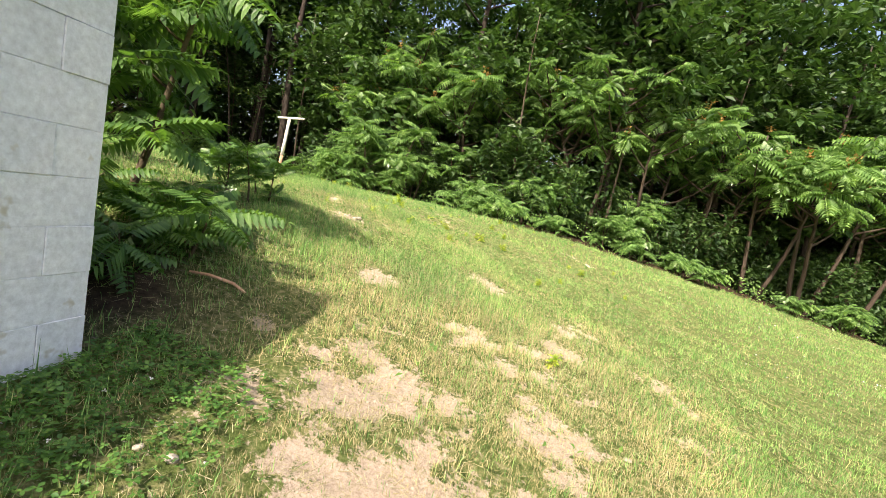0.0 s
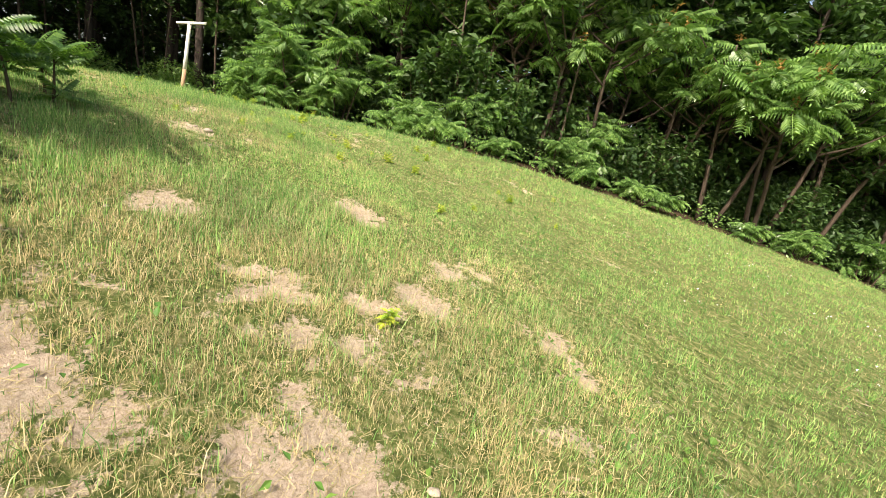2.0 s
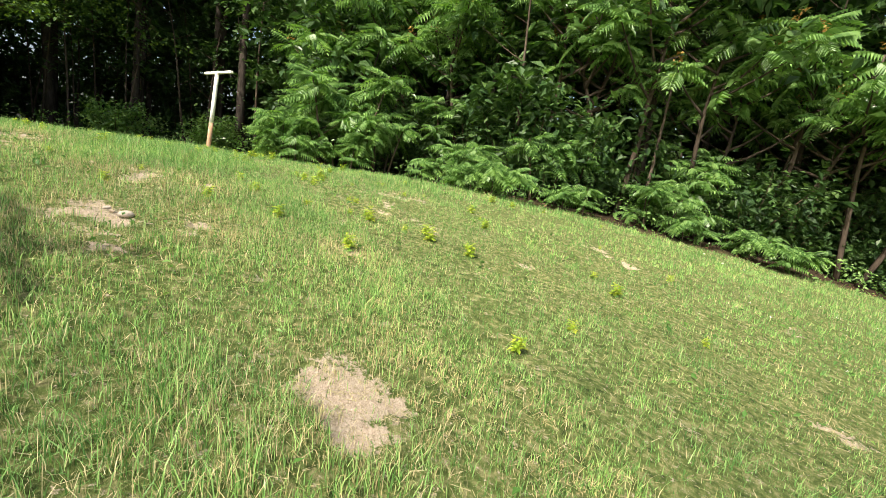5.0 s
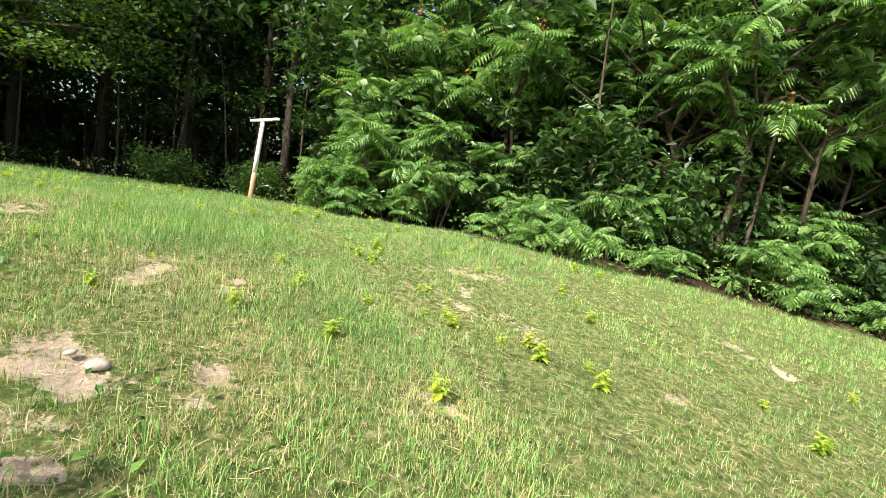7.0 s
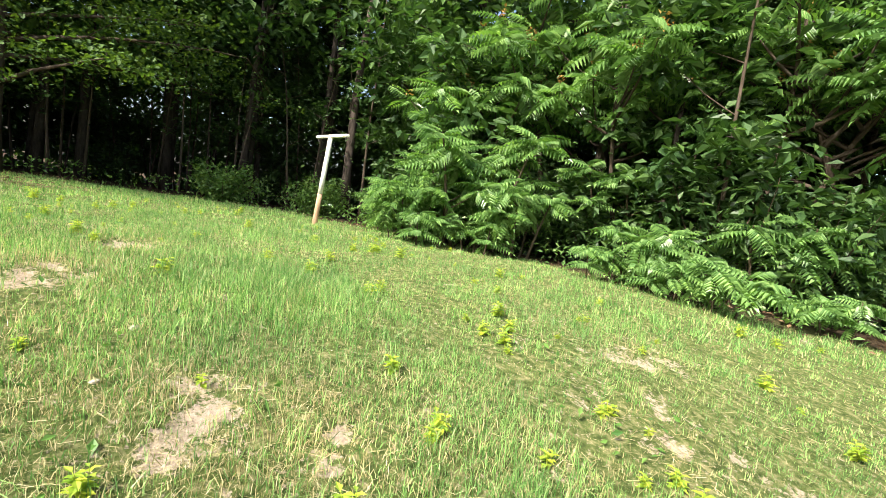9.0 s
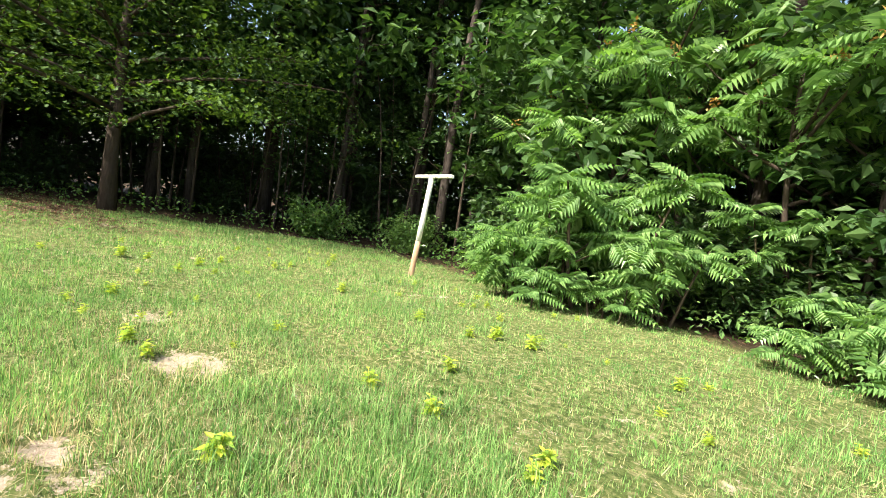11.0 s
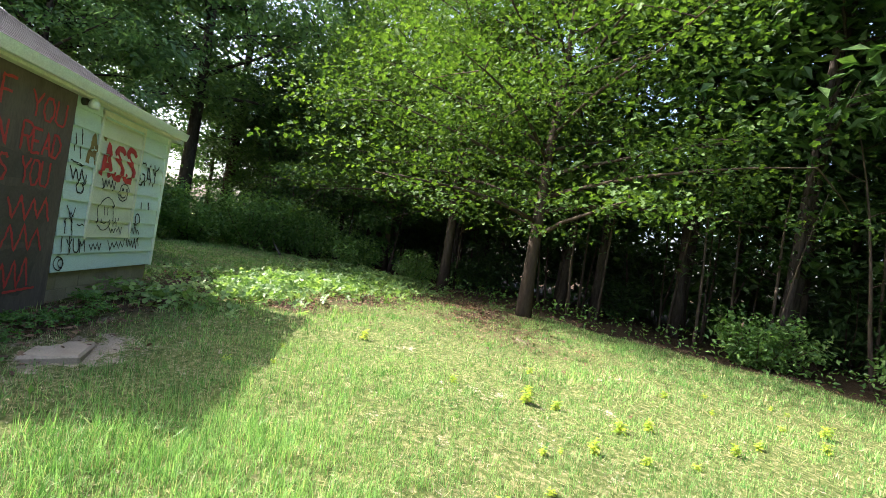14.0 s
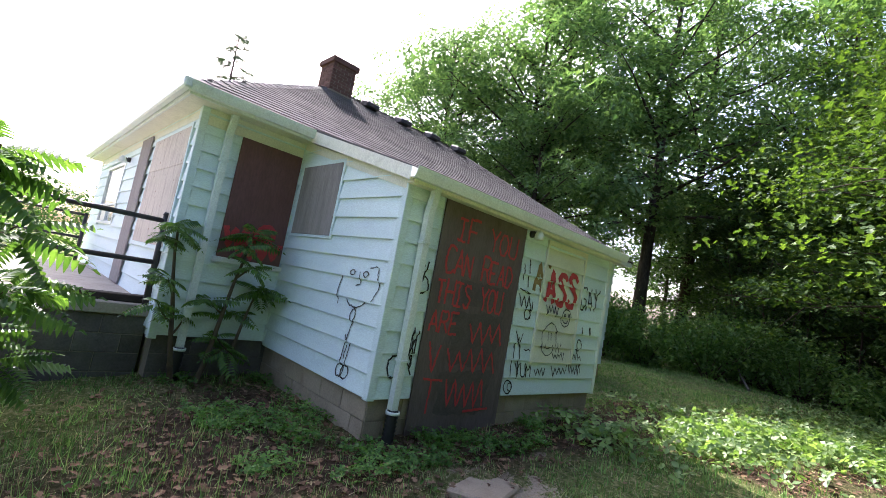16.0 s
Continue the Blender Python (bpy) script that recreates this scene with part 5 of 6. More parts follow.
for x, d, k, sc in [(6, 5, 1, 1.25), (9.5, 6.5, 3, 1.3), (13, 5.5, 1, 1.3), (17, 6, 3, 1.35), (21, 5, 1, 1.3), (25, 6, 3, 1.3), (2, 6.5, 3, 1.2), (-15, 3.5, 4, 1.0), (-18, 5.5, 1, 1.15), (-13.5, 7.5, 3, 1.25), (-20.5, 6.0, 1, 1.2)]:
    put(woods[k], x, float(edge_y(x)) + d, rw.uniform(0, 360), sc)
for n in range(150):
    xx = rw.uniform(-44, 27)
    yy = float(edge_y(xx)) + rw.uniform(2.0, 12.0)
    put(poles[rw.randrange(3)], xx, yy, rw.uniform(0, 360), rw.uniform(0.7, 1.15))
for n in range(60):
    xx = rw.uniform(-46, 28)
    deep = rw.uniform(3.0, 15.0)
    if -22 < xx < -9 and deep < 7:
        deep += 5
    put(under_wood[rw.randrange(2)], xx, float(edge_y(xx)) + deep, rw.uniform(0, 360), rw.uniform(0.8, 1.35))
for n in range(44):
    xx = -10.5 + 0.78 * n
    put(under_wood[n % 2], xx, float(edge_y(xx)) + rw.uniform(1.4, 3.4), rw.uniform(0, 360), rw.uniform(0.8, 1.15))
for x, y, k, sc in [(-29, 5.6, 0, 1.0), (-31, 3.6, 0, 1.15), (-33, 1.8, 0, 1.1), (-30.5, 1.0, 1, 1.0), (-27.3, 7.6, 1, 1.1), (-35, -1, 0, 1.3), (-25.6, 10.2, 1, 0.9), (-32, -3, 0, 1.2), (-37, 2, 0, 1.4), (-13.5, 20.4, 1, 1.0), (-16.5, 18.6, 1, 1.0), (-28.5, 2.6, 0, 1.2), (-27, 0.5, 1, 1.2), (-25.5, -0.8, 0, 1.1), (-26.5, -2.5, 0, 1.3), (-24, -3.5, 1, 1.2)]:
    put(bushes[k], x, y, rs.uniform(0, 360), sc)
# tall trees behind the house
for x, y, k, sc in [(-24.5, -11.5, 1, 0.95), (-27, -7.5, 0, 1.25), (-31.5, -8.5, 1, 1.35), (-36, -8, 0, 1.2), (-29, -15, 1, 1.1), (-38, 4.5, 0, 1.45), (-41, -3, 1, 1.45), (-36, 9, 1, 1.3), (-32, 14, 0, 0.95), (-43, 7, 0, 1.05), (-34, -3, 1, 1.35), (-25.2, -5.2, 0, 0.85)]:
    put(far_woods[k], x, y, rs.uniform(0, 360), sc)
put(pine, -16.5, -26, 0, 1.45)


def distant_wood(name, line, depth, height, count, seed):
    """Far woodland: a deep band of foliage over trunks, with an uneven top."""
    nr = np.random.RandomState(seed)
    s = nr.random(count)
    X = np.interp(s, np.linspace(0, 1, len(line)), [p[0] for p in line]) + nr.normal(0, depth, count)
    Y = np.interp(s, np.linspace(0, 1, len(line)), [p[1] for p in line]) + nr.normal(0, depth, count)
    top = height * (0.55 + 0.6 * vnoise(X, Y, 6.0, seed))
    Z = ground_z(X, Y) + top * nr.random(count) ** 0.8
    V, F = stamp(SPRAY, np.stack([X, Y, Z], -1), turns(nr.random(count) * 6.28, nr.normal(-0.2, 0.5, count), nr.normal(0, 0.6, count)), nr.uniform(1.0, 2.0, count))
    o = mesh_object(name, V, F, LEAF_WOOD)
    return tagged(o, "far dark woodland closing the view", "woodland", kind="stuff")


distant_wood("far_woodland", [(-70, -6), (-50, 4), (-36, 18), (-22, 33), (-5, 34), (15, 35), (40, 34)], 2.5, 15, 9000, 301)
distant_wood("far_understorey", [(-46, 6), (-36, 12), (-28, 21), (-21, 28), (-8, 29.5), (6, 30), (24, 31)], 1.6, 7, 5200, 303)
distant_wood("far_woodland", [(-60, -40), (-20, -75), (10, -85), (60, -70)], 4, 9, 4500, 302)

# ---- near tree-of-heaven plants ----
NEAR_L = "young tree of heaven with long feathered leaves"


def near_plant(seed, x, y, height, stems, frond, branches, count, spread=1.0, label=NEAR_L, fall=(-0.30, 0.42)):
    l, c, e = sumac(seed, height, stems, spread, frond, branches, FROND_RICH, count, 0.2, fall=fall)
    t = wood_and_crown("tree_of_heaven", label, "sapling", l, c, TWIG, LEAF_HEAVEN, group="young trees of heaven")
    return put(t, x, y, seed * 37.0)


near_plant(1, -3.95, 3.65, 2.6, 2, 0.80, 4, 9, 0.8, NEAR_L + " beside the porch wall")
near_plant(2, -3.1, 3.25, 0.7, 4, 0.55, 1, 9, 1.2, "low tree of heaven sapling in deep shade")
near_plant(9, -2.95, 2.8, 0.5, 3, 0.5, 1, 8, 1.2, "low tree of heaven sapling in deep shade")
near_plant(3, -4.05, 5.8, 0.72, 5, 0.36, 2, 7, 0.45, NEAR_L + " standing in the lawn", (0.1, 1.0))
near_plant(4, -6.75, 3.35, 2.9, 3, 0.58, 4, 11, 0.75, NEAR_L + " before the porch")
near_plant(5, -8.95, 2.55, 2.2, 2, 0.38, 4, 9, 0.6, "small tree of heaven against the house wall")
near_plant(6, -9.35, 2.6, 1.6, 1, 0.34, 3, 8, 0.9, "small tree of heaven against the house wall")

# ---- lawn ----
WALKED = [(0, -0.5), (0.9, 1.6), (0.6, 3.6), (-0.7, 5.6), (-2.1, 6.7), (-3.9, 8.0), (-5.5, 8.6), (-7.6, 8.4)]


def off_walk(x, y):
    """Distance from the worn line across the lawn."""
    d = np.full(np.shape(x), 99.0)
    for (ax, ay), (bx, by) in zip(WALKED, WALKED[1:]):
        t = np.clip(((x - ax) * (bx - ax) + (y - ay) * (by - ay)) / ((bx - ax) ** 2 + (by - ay) ** 2), 0, 1)
        d = np.minimum(d, np.hypot(x - ax - t * (bx - ax), y - ay - t * (by - ay)))
    return d


def free_of_buildings(x, y):
    house_in = (x < MAIN_X + 0.02) & (x > MAIN_END) & (y < MAIN_Y) & (y > MAIN_BACK) | (x < SHED_X + 0.02) & (x > SHED_END) & (y < SHED_Y + 0.02) & (y > 0)
    return ~(house_in | ((x < PX0 + 0.03) & (x > MAIN_X) & (y < PY1 + 0.03) & (y > PY0)))


def scatter(nr, box4, density):
    x0, x1, y0, y1 = box4
    n = int((x1 - x0) * (y1 - y0) * density)
    return nr.uniform(x0, x1, n), nr.uniform(y0, y1, n)


def blades(x, y, h, w, nr, lean=0.45, simple=False):
    """Bent, tapering blades, three triangles each, or one where simple."""
    n = len(x)
    a = nr.random(n) * 6.283
    b = nr.random(n) * 6.283
    l = np.abs(nr.normal(0, lean, n)) * h
    z = lawn_z(x, y) - 0.03 * bare(x, y) - 0.01
    dx, dy = np.cos(a), np.sin(a)
    sx, sy = np.cos(b) * w / 2, np.sin(b) * w / 2
    V = np.empty((n, 5, 3))
    V[:, 0] = np.stack([x - sx, y - sy, z], -1)
    V[:, 1] = np.stack([x + sx, y + sy, z], -1)
    mx, my, mz = x + dx * l * 0.3, y + dy * l * 0.3, z + h * 0.6
    V[:, 2] = np.stack([mx - sx * 0.8, my - sy * 0.8, mz], -1)
    V[:, 3] = np.stack([mx + sx * 0.8, my + sy * 0.8, mz], -1)
    V[:, 4] = np.stack([x + dx * l, y + dy * l, z + h * np.clip(1.0 - 0.25 * (l / h) ** 2, 0.45, 1)], -1)
    if simple:
        return V[:, [0, 1, 4]].reshape(-1, 3), np.arange(n * 3).reshape(-1, 3)
    F = np.array([(0, 1, 3), (0, 3, 2), (2, 3, 4)])[None] + (np.arange(n) * 5)[:, None, None]
    return V.reshape(-1, 3), F.reshape(-1, 3)


def lawn():
    nr = np.random.RandomState(3)
    green, dry = [], []
    for box4, density, near, far, wide in (((-10, 4, -0.5, 12), 6200, 0.0, 1.9, 0.0042), ((-13, 7, -1, 14), 2300, 1.9, 4.6, 0.0068), ((-30, 14, -4, 21), 760, 4.6, 99, 0.0125)):
        x, y = scatter(nr, box4, density)
        cx, cy = scatter(nr, box4, density / 22)
        own = nr.randint(0, len(cx), len(x))
        tufted = nr.random(len(x)) < 0.6
        x = np.where(tufted, cx[own] + nr.normal(0, 0.032, len(x)), x)
        y = np.where(tufted, cy[own] + nr.normal(0, 0.032, len(x)), y)
        size_of_tuft = np.where(tufted, 0.6 + 0.9 * nr.random(len(cx))[own], 0.75)
        d = off_walk(x, y)
        tuft = 0.55 * vnoise(x, y, 0.22, 41) + 0.45 * vnoise(x, y, 0.9, 42)
        keep = (d >= near) & (d < far) & free_of_buildings(x, y) & (wooded(x, y) < 0.35)
        keep &= nr.random(len(x)) < np.clip(0.18 + 1.25 * tuft, 0, 1) * (1 - 0.85 * bare(x, y)) * (1 - 0.7 * littered(x, y))
        x, y, tuft, size_of_tuft = x[keep], y[keep], tuft[keep], size_of_tuft[keep]
        h = (0.028 + 0.080 * nr.random(len(x)) ** 1.5) * (0.65 + 0.7 * tuft) * (1 - 0.35 * bare(x, y))
        tall = np.clip(vnoise(x, y, 2.4, 43) - 0.45, 0, 1) * 1.4 + 1.5 * np.exp(-((x + 7.8) ** 2 + (y - 5.2) ** 2) / 1.2) + 0.9 * np.exp(-((x + 10.0) ** 2 + (y - 8.2) ** 2) / 1.5) + 0.8 * np.exp(-((x + 8.3) ** 2 + (y - 4.4) ** 2) / 0.8)
        h *= (1 + tall) * size_of_tuft * (0.85 if near else 1.0)
        w = wide * nr.uniform(0.7, 1.3, len(x))
        is_dry = nr.random(len(x)) < np.clip(0.08 + 0.60 * dryness(x, y) + 0.3 * bare(x, y) + 0.38 * np.exp(-((x + 0.2) ** 2 + (y - 3.0) ** 2) / 5.0), 0, 0.8)
        for sel, store, q in ((~is_dry, green, 1.0), (is_dry, dry, 0.8)):
            store.append(blades(x[sel], y[sel], h[sel] * q, w[sel] * (1 if q == 1 else 0.72), nr, (0.6 if q == 1 else 0.95) * (0.7 if near else 1.0), near > 0))
    tagged(mesh_object("lawn_grass", *joined(green), GRASS), "uneven green lawn grass in ragged tufts", "grass", kind="stuff")
    tagged(mesh_object("dry_grass", *joined(dry), STRAW), "straw-coloured dry grass among the green", "grass", kind="stuff")


lawn()


def flat_straw():
    """Dead stems lying on the bare soil."""
    nr = np.random.RandomState(6)
    x, y = scatter(nr, (-11, 3, 0.5, 12.5), 1000)
    keep = (nr.random(len(x)) < 0.16 + 0.35 * dryness(x, y) + 0.5 * bare(x, y)) & free_of_buildings(x, y)
    x, y = x[keep], y[keep]
    n = len(x)
    shape = (np.array([(-0.5, -0.02, 0), (0.5, -0.015, 0.03), (0.5, 0.015, 0.03), (-0.5, 0.02, 0)]), np.array([(0, 1, 2), (0, 2, 3)]))
    P = np.stack([x, y, lawn_z(x, y) - 0.035 * bare(x, y) + 0.008], -1)
    o = mesh_object("straw_litter", *stamp(shape, P, turns(nr.random(n) * 6.283, nr.normal(0.05, 0.12, n), nr.normal(0, 0.3, n)), nr.uniform(0.03, 0.09, n)), STRAW)
    tagged(o, "dead straw lying on bare soil", "straw", kind="stuff")


flat_straw()


def clods():
    """Crumbs of dry soil on the bare patches."""
    nr = np.random.RandomState(16)
    x, y = scatter(nr, (-5, 3, 0.5, 9), 900)
    keep = nr.random(len(x)) < np.clip(bare(x, y) - 0.25, 0, 1)
    x, y = x[keep], y[keep]
    n = len(x)
    shape = (np.array([(-0.5, -0.4, 0), (0.5, -0.3, 0), (0.1, 0.5, 0), (0.0, 0.0, 0.5)]), np.array([(0, 1, 3), (1, 2, 3), (2, 0, 3)]))
    P = np.stack([x, y, lawn_z(x, y) - 0.035 * bare(x, y) - 0.002], -1)
    o = mesh_object("soil_crumbs", *stamp(shape, P, turns(nr.random(n) * 6.283, nr.normal(0, 0.2, n), nr.normal(0, 0.2, n)), 0.005 + 0.018 * nr.random(n) ** 3), CRUMB)
    tagged(o, "crumbs of dry tan soil on bare patches", "soil", kind="stuff")


CRUMB = surface("dry_soil_crumb", (0.36, 0.28, 0.21), (0.50, 0.42, 0.33), (0.28, 0.22, 0.16), scale=9, fine=60, rough=1.0, per_piece=0)
clods()


def leaves_on_ground(name, label, category, mat, count, place, size, lift, shape, seed, tilt=0.25):
    """Many small leaves over a stretch of ground; place(nr, n) gives x, y and a weight."""
    nr = np.random.RandomState(seed)
    x, y, w = place(nr, count * 3)
    keep = (nr.random(len(x)) < w) & free_of_buildings(x, y)
    x, y = x[keep][:count], y[keep][:count]
    n = len(x)
    P = np.stack([x, y, lawn_z(x, y) + 0.012 + lift * nr.random(n)], -1)
    o = mesh_object(name, *stamp(shape, P, turns(nr.random(n) * 6.283, nr.normal(0, tilt, n), nr.normal(0, tilt, n)), nr.uniform(size[0], size[1], n)), mat)
    return tagged(o, label, category, kind="stuff")


def trefoil():
    parts = []
    for a in (0, 2.09, 4.19):
        c, s = math.cos(a), math.sin(a)
        V = np.array([(0, 0, 0), (0.45, 0.34, 0.05), (0.85, 0.1, 0), (0.85, -0.1, 0), (0.45, -0.34, 0.05)]) @ np.array([[c, s, 0], [-s, c, 0], [0, 0, 1]])
        parts.append((V, np.array([(0, 2, 1), (0, 3, 2), (0, 4, 3)])))
    return joined(parts)


TREFOIL = trefoil()


def by_weight(box4, weight):
    def place(nr, n):
        x, y = nr.uniform(box4[0], box4[1], n), nr.uniform(box4[2], box4[3], n)
        return x, y, weight(x, y)
    return place


leaves_on_ground("dead_leaves", "brown dead leaves lying by the house and under trees", "leaf litter", LITTER, 11000, by_weight((-30, -7.2, 2.2, 13.5), lambda x, y: littered(x, y)), (0.04, 0.085), 0.02, STAR, 51)
leaves_on_ground("wood_litter", "brown leaf litter along the foot of the wood", "leaf litter", LITTER, 3500, by_weight((-30, 16, 8, 21), lambda x, y: np.exp(-((y - edge_y(x) - 0.6) / 0.7) ** 2)), (0.06, 0.13), 0.03, PLAIN, 52)
def cover(x, y):
    """Groundcover in a broad band from the house's back corner along the wood's edge, 0 to 1."""
    t = np.clip((-14.0 - x) / 9.0, 0, 1)
    band = np.exp(-((y - (5.6 + 3.4 * t)) / (1.0 + 0.8 * t)) ** 2) * (x < -12.8)
    return np.clip(band * (0.25 + 1.6 * np.clip(vnoise(x, y, 0.9, 55) - 0.2, 0, 1)) * (y < edge_y(x)), 0, 1)


leaves_on_ground("groundcover", "low pale green groundcover plants beside the wood", "groundcover", LEAF_IVY, 11000, by_weight((-30, -12.8, 3.2, 11.5), cover), (0.065, 0.13), 0.28, TREFOIL, 53, 0.5)
leaves_on_ground("clover", "patch of dark green clover beside the porch wall", "clover", CLOVER, 4200, by_weight((-3.2, -0.7, 0.6, 2.3), lambda x, y: np.clip(1.3 - 0.9 * (x + 2.4) - 0.3 * vnoise(x, y, 0.4, 56), 0, 1) * (x > PX0)), (0.018, 0.034), 0.06, TREFOIL, 54)
leaves_on_ground("broadleaf_weeds", "low broad-leaved weeds among the grass", "weeds", CLOVER, 4500, by_weight((-12, 5, 0.5, 13), lambda x, y: np.clip(vnoise(x, y, 0.5, 57) - 0.62, 0, 1) * 3), (0.03, 0.07), 0.05, PLAIN, 58, 0.5)
leaves_on_ground("house_weeds", "green weeds at the foot of the house", "weeds", CLOVER, 6000, by_weight((-14, -8.7, 2.3, 5.5), lambda x, y: np.clip(vnoise(x, y, 0.45, 59) - 0.42, 0, 1) * 3), (0.025, 0.05), 0.10, TREFOIL, 60, 0.4)
leaves_on_ground("edge_weeds", "tangled weeds where lawn meets wood", "weeds", LEAF_SUMAC, 16000, by_weight((-24, 18, 9, 21.5), lambda x, y: np.exp(-((y - edge_y(x) - 0.9) / 0.75) ** 2) * np.clip(vnoise(x, y, 0.8, 61) + 0.1, 0, 1)), (0.08, 0.17), 0.6, PLAIN, 62, 0.6)
leaves_on_ground("clover_flowers", "tiny white clover flowers in the lawn", "flowers", PETAL, 260, by_weight((3.0, 11, 7, 17), lambda x, y: np.clip(vnoise(x, y, 1.0, 63) - 0.3, 0, 1) * 2 * (y < edge_y(x) - 0.5)), (0.014, 0.024), 0.08, TREFOIL, 64, 0.4)
leaves_on_ground("clover_flowers", "tiny white clover flowers beside the porch wall", "flowers", PETAL, 14, by_weight((-2.0, -0.9, 1.0, 2.0), lambda x, y: np.ones_like(x)), (0.012, 0.018), 0.06, TREFOIL, 65, 0.4)


# ---- bright weeds in the lawn ----
def weed(seed, height, leaf_size, count):
    rng = random.Random(seed)
    t = thing("goldenrod_sprig", (0, 0, 0), "small yellow-green leafy weed standing in the lawn", "weed", "weeds in the lawn")
    bm = bmesh.new()
    stems = [bent(rng, (0, 0, -0.03), (rng.uniform(-0.3, 0.3), rng.uniform(-0.3, 0.3), 1), height * rng.uniform(0.7, 1), 0.1, 4, 0.08) for _ in range(3)]
    for s in stems:
        add_tube(bm, s, [0.004, 0.0035, 0.003, 0.0025, 0.0015], 4)
    st = part("stem", bm, LEAF_YELLOW, smooth=True)
    st.parent = t
    P, Y, T, S = [], [], [], []
    for s in stems:
        for i in range(count):
            f = 0.25 + 0.75 * i / count
            j = min(3, int(f * 4))
            P.append(tuple(s[j].lerp(s[j + 1], f * 4 - j)))
            Y.append(i * 2.399 + rng.uniform(-0.3, 0.3))
            T.append(rng.uniform(-0.35, 0.25) + 0.2 * f)
            S.append(leaf_size * rng.uniform(0.7, 1.1) * (1.15 - 0.5 * f))
    lv = mesh_object("leaves", *stamp(PLAIN, np.array(P), turns(np.array(Y), np.array(T), np.zeros(len(P))), np.array(S)), LEAF_YELLOW)
    lv.parent = t
    return t


sprigs = [weed(i, h, l, n) for i, (h, l, n) in enumerate([(0.20, 0.10, 12), (0.14, 0.08, 9), (0.26, 0.11, 14)])]
rg = random.Random(12)
SPOTS = [(0.38, 4.28), (-0.63, 9.41), (-0.99, 9.13), (-3.63, 7.58), (-4.66, 7.83), (-3.93, 8.21), (-2.22, 9.78), (-2.3, 8.2), (-1.33, 9.22), (-1.98, 9.16), (-2.9, 8.71), (-6.32, 13.5), (-8.17, 10.98), (-8.54, 9.66), (-10.27, 11.36), (-7.12, 13.75), (-7.9, 13.15), (-10.89, 10.54), (-2.09, 11.24), (-5.44, 9.0), (-6.8, 9.25)]
while len(SPOTS) < 120:
    x, y = rg.uniform(-13, 2), rg.uniform(7.2, 15.5)
    if y < edge_y(x) - 1 and off_walk(x, y) > 0.5 and rg.random() < 0.25 + 0.75 * float(vnoise(x, y, 2.0, 71)):
        SPOTS.append((x, y))
for x, y in SPOTS:
    s = put(sprigs[rg.randrange(3)], x, y, rg.uniform(0, 360), rg.uniform(0.45, 0.95))
    s.location.z = float(lawn_z(x, y))


# ---- stones and sticks ----
def stone(x, y, size, seed):
    rng = random.Random(seed)
    bm = bmesh.new()
    bmesh.ops.create_icosphere(bm, subdivisions=2, radius=1)
    for v in bm.verts:
        v.co *= 1 + 0.22 * noise.noise(v.co * 1.3 + Vector((seed * 7.1, 0, 0)))
        v.co = Vector((v.co.x * size, v.co.y * size * 0.75, v.co.z * size * 0.5))
    o = part("stone", bm, STONE, smooth=True)
    o.matrix_basis = pose(x, y, float(lawn_z(x, y)) + size * 0.18, 0, 0, rng.uniform(0, 360))
    return tagged(o, "pale rounded stone lying in the grass", "stone", "stones in the lawn")


for i, (x, y, r) in enumerate([(-2.80, 7.06, 0.055), (-1.28, 1.60, 0.035), (-1.42, 1.57, 0.025), (-2.96, 7.04, 0.03), (-2.06, 5.73, 0.025), (-1.7, 4.4, 0.022), (-4.6, 8.3, 0.032), (-4.2, 7.9, 0.022), (0.9, 3.2, 0.03)]):
    stone(x, y, r, i + 1)
rk = random.Random(4)
a = Vector((-2.5, 3.06, float(lawn_z(-2.5, 3.06)) + 0.04))
b = Vector((-2.05, 3.12, float(lawn_z(-2.05, 3.12)) + 0.04))
tagged(tube("stick", [a, a.lerp(b, 0.35) + Vector((0, 0, 0.03)), a.lerp(b, 0.7) + Vector((0.02, 0.03, 0.02)), b], [0.008, 0.012, 0.014, 0.009], POST_BARE), "pale broken stick lying on the grass", "stick")
for x, y in ((-27.5, 4.2), (-28.6, 3.2)):
    z = float(ground_z(x, y))
    tagged(tube("fallen_branch", [(x, y, z + 0.05), (x - 0.8, y - 0.5, z + 0.45), (x - 1.8, y - 1.0, z + 1.1)], [0.05, 0.04, 0.02], BARK_GREY), "grey fallen branch leaning at the wood's edge", "branch")

# ---- graffiti ----
GLYPHS = {"I": "06-46 26-20 00-40", "F": "00-06-46 03-33", "Y": "06-23-46 23-20", "O": "16-04-02-10-30-42-44-36-16", "U": "06-01-10-30-41-46", "C": "45-36-16-04-02-10-30-41", "A": "00-26-40 12-32", "N": "00-06-40-46",
          "R": "00-06-36-45-44-33-03 23-40", "E": "46-06-00-40 03-33", "D": "00-06-26-44-42-20-00", "T": "06-46 26-20", "H": "00-06 40-46 03-43", "S": "45-36-16-05-14-33-42-30-10-01", "G": "45-36-16-04-02-10-30-42-43-23", "M": "00-06-23-46-40", "V": "06-20-46", "?": "05-26-45-23-22"}


lift = [0.003]
rise = [0.0]


def lap(z):
    """How far the siding's face stands out at a height."""
    f = ((z - SILL) % BOARD) / BOARD
    return 0.036 - 0.030 * f


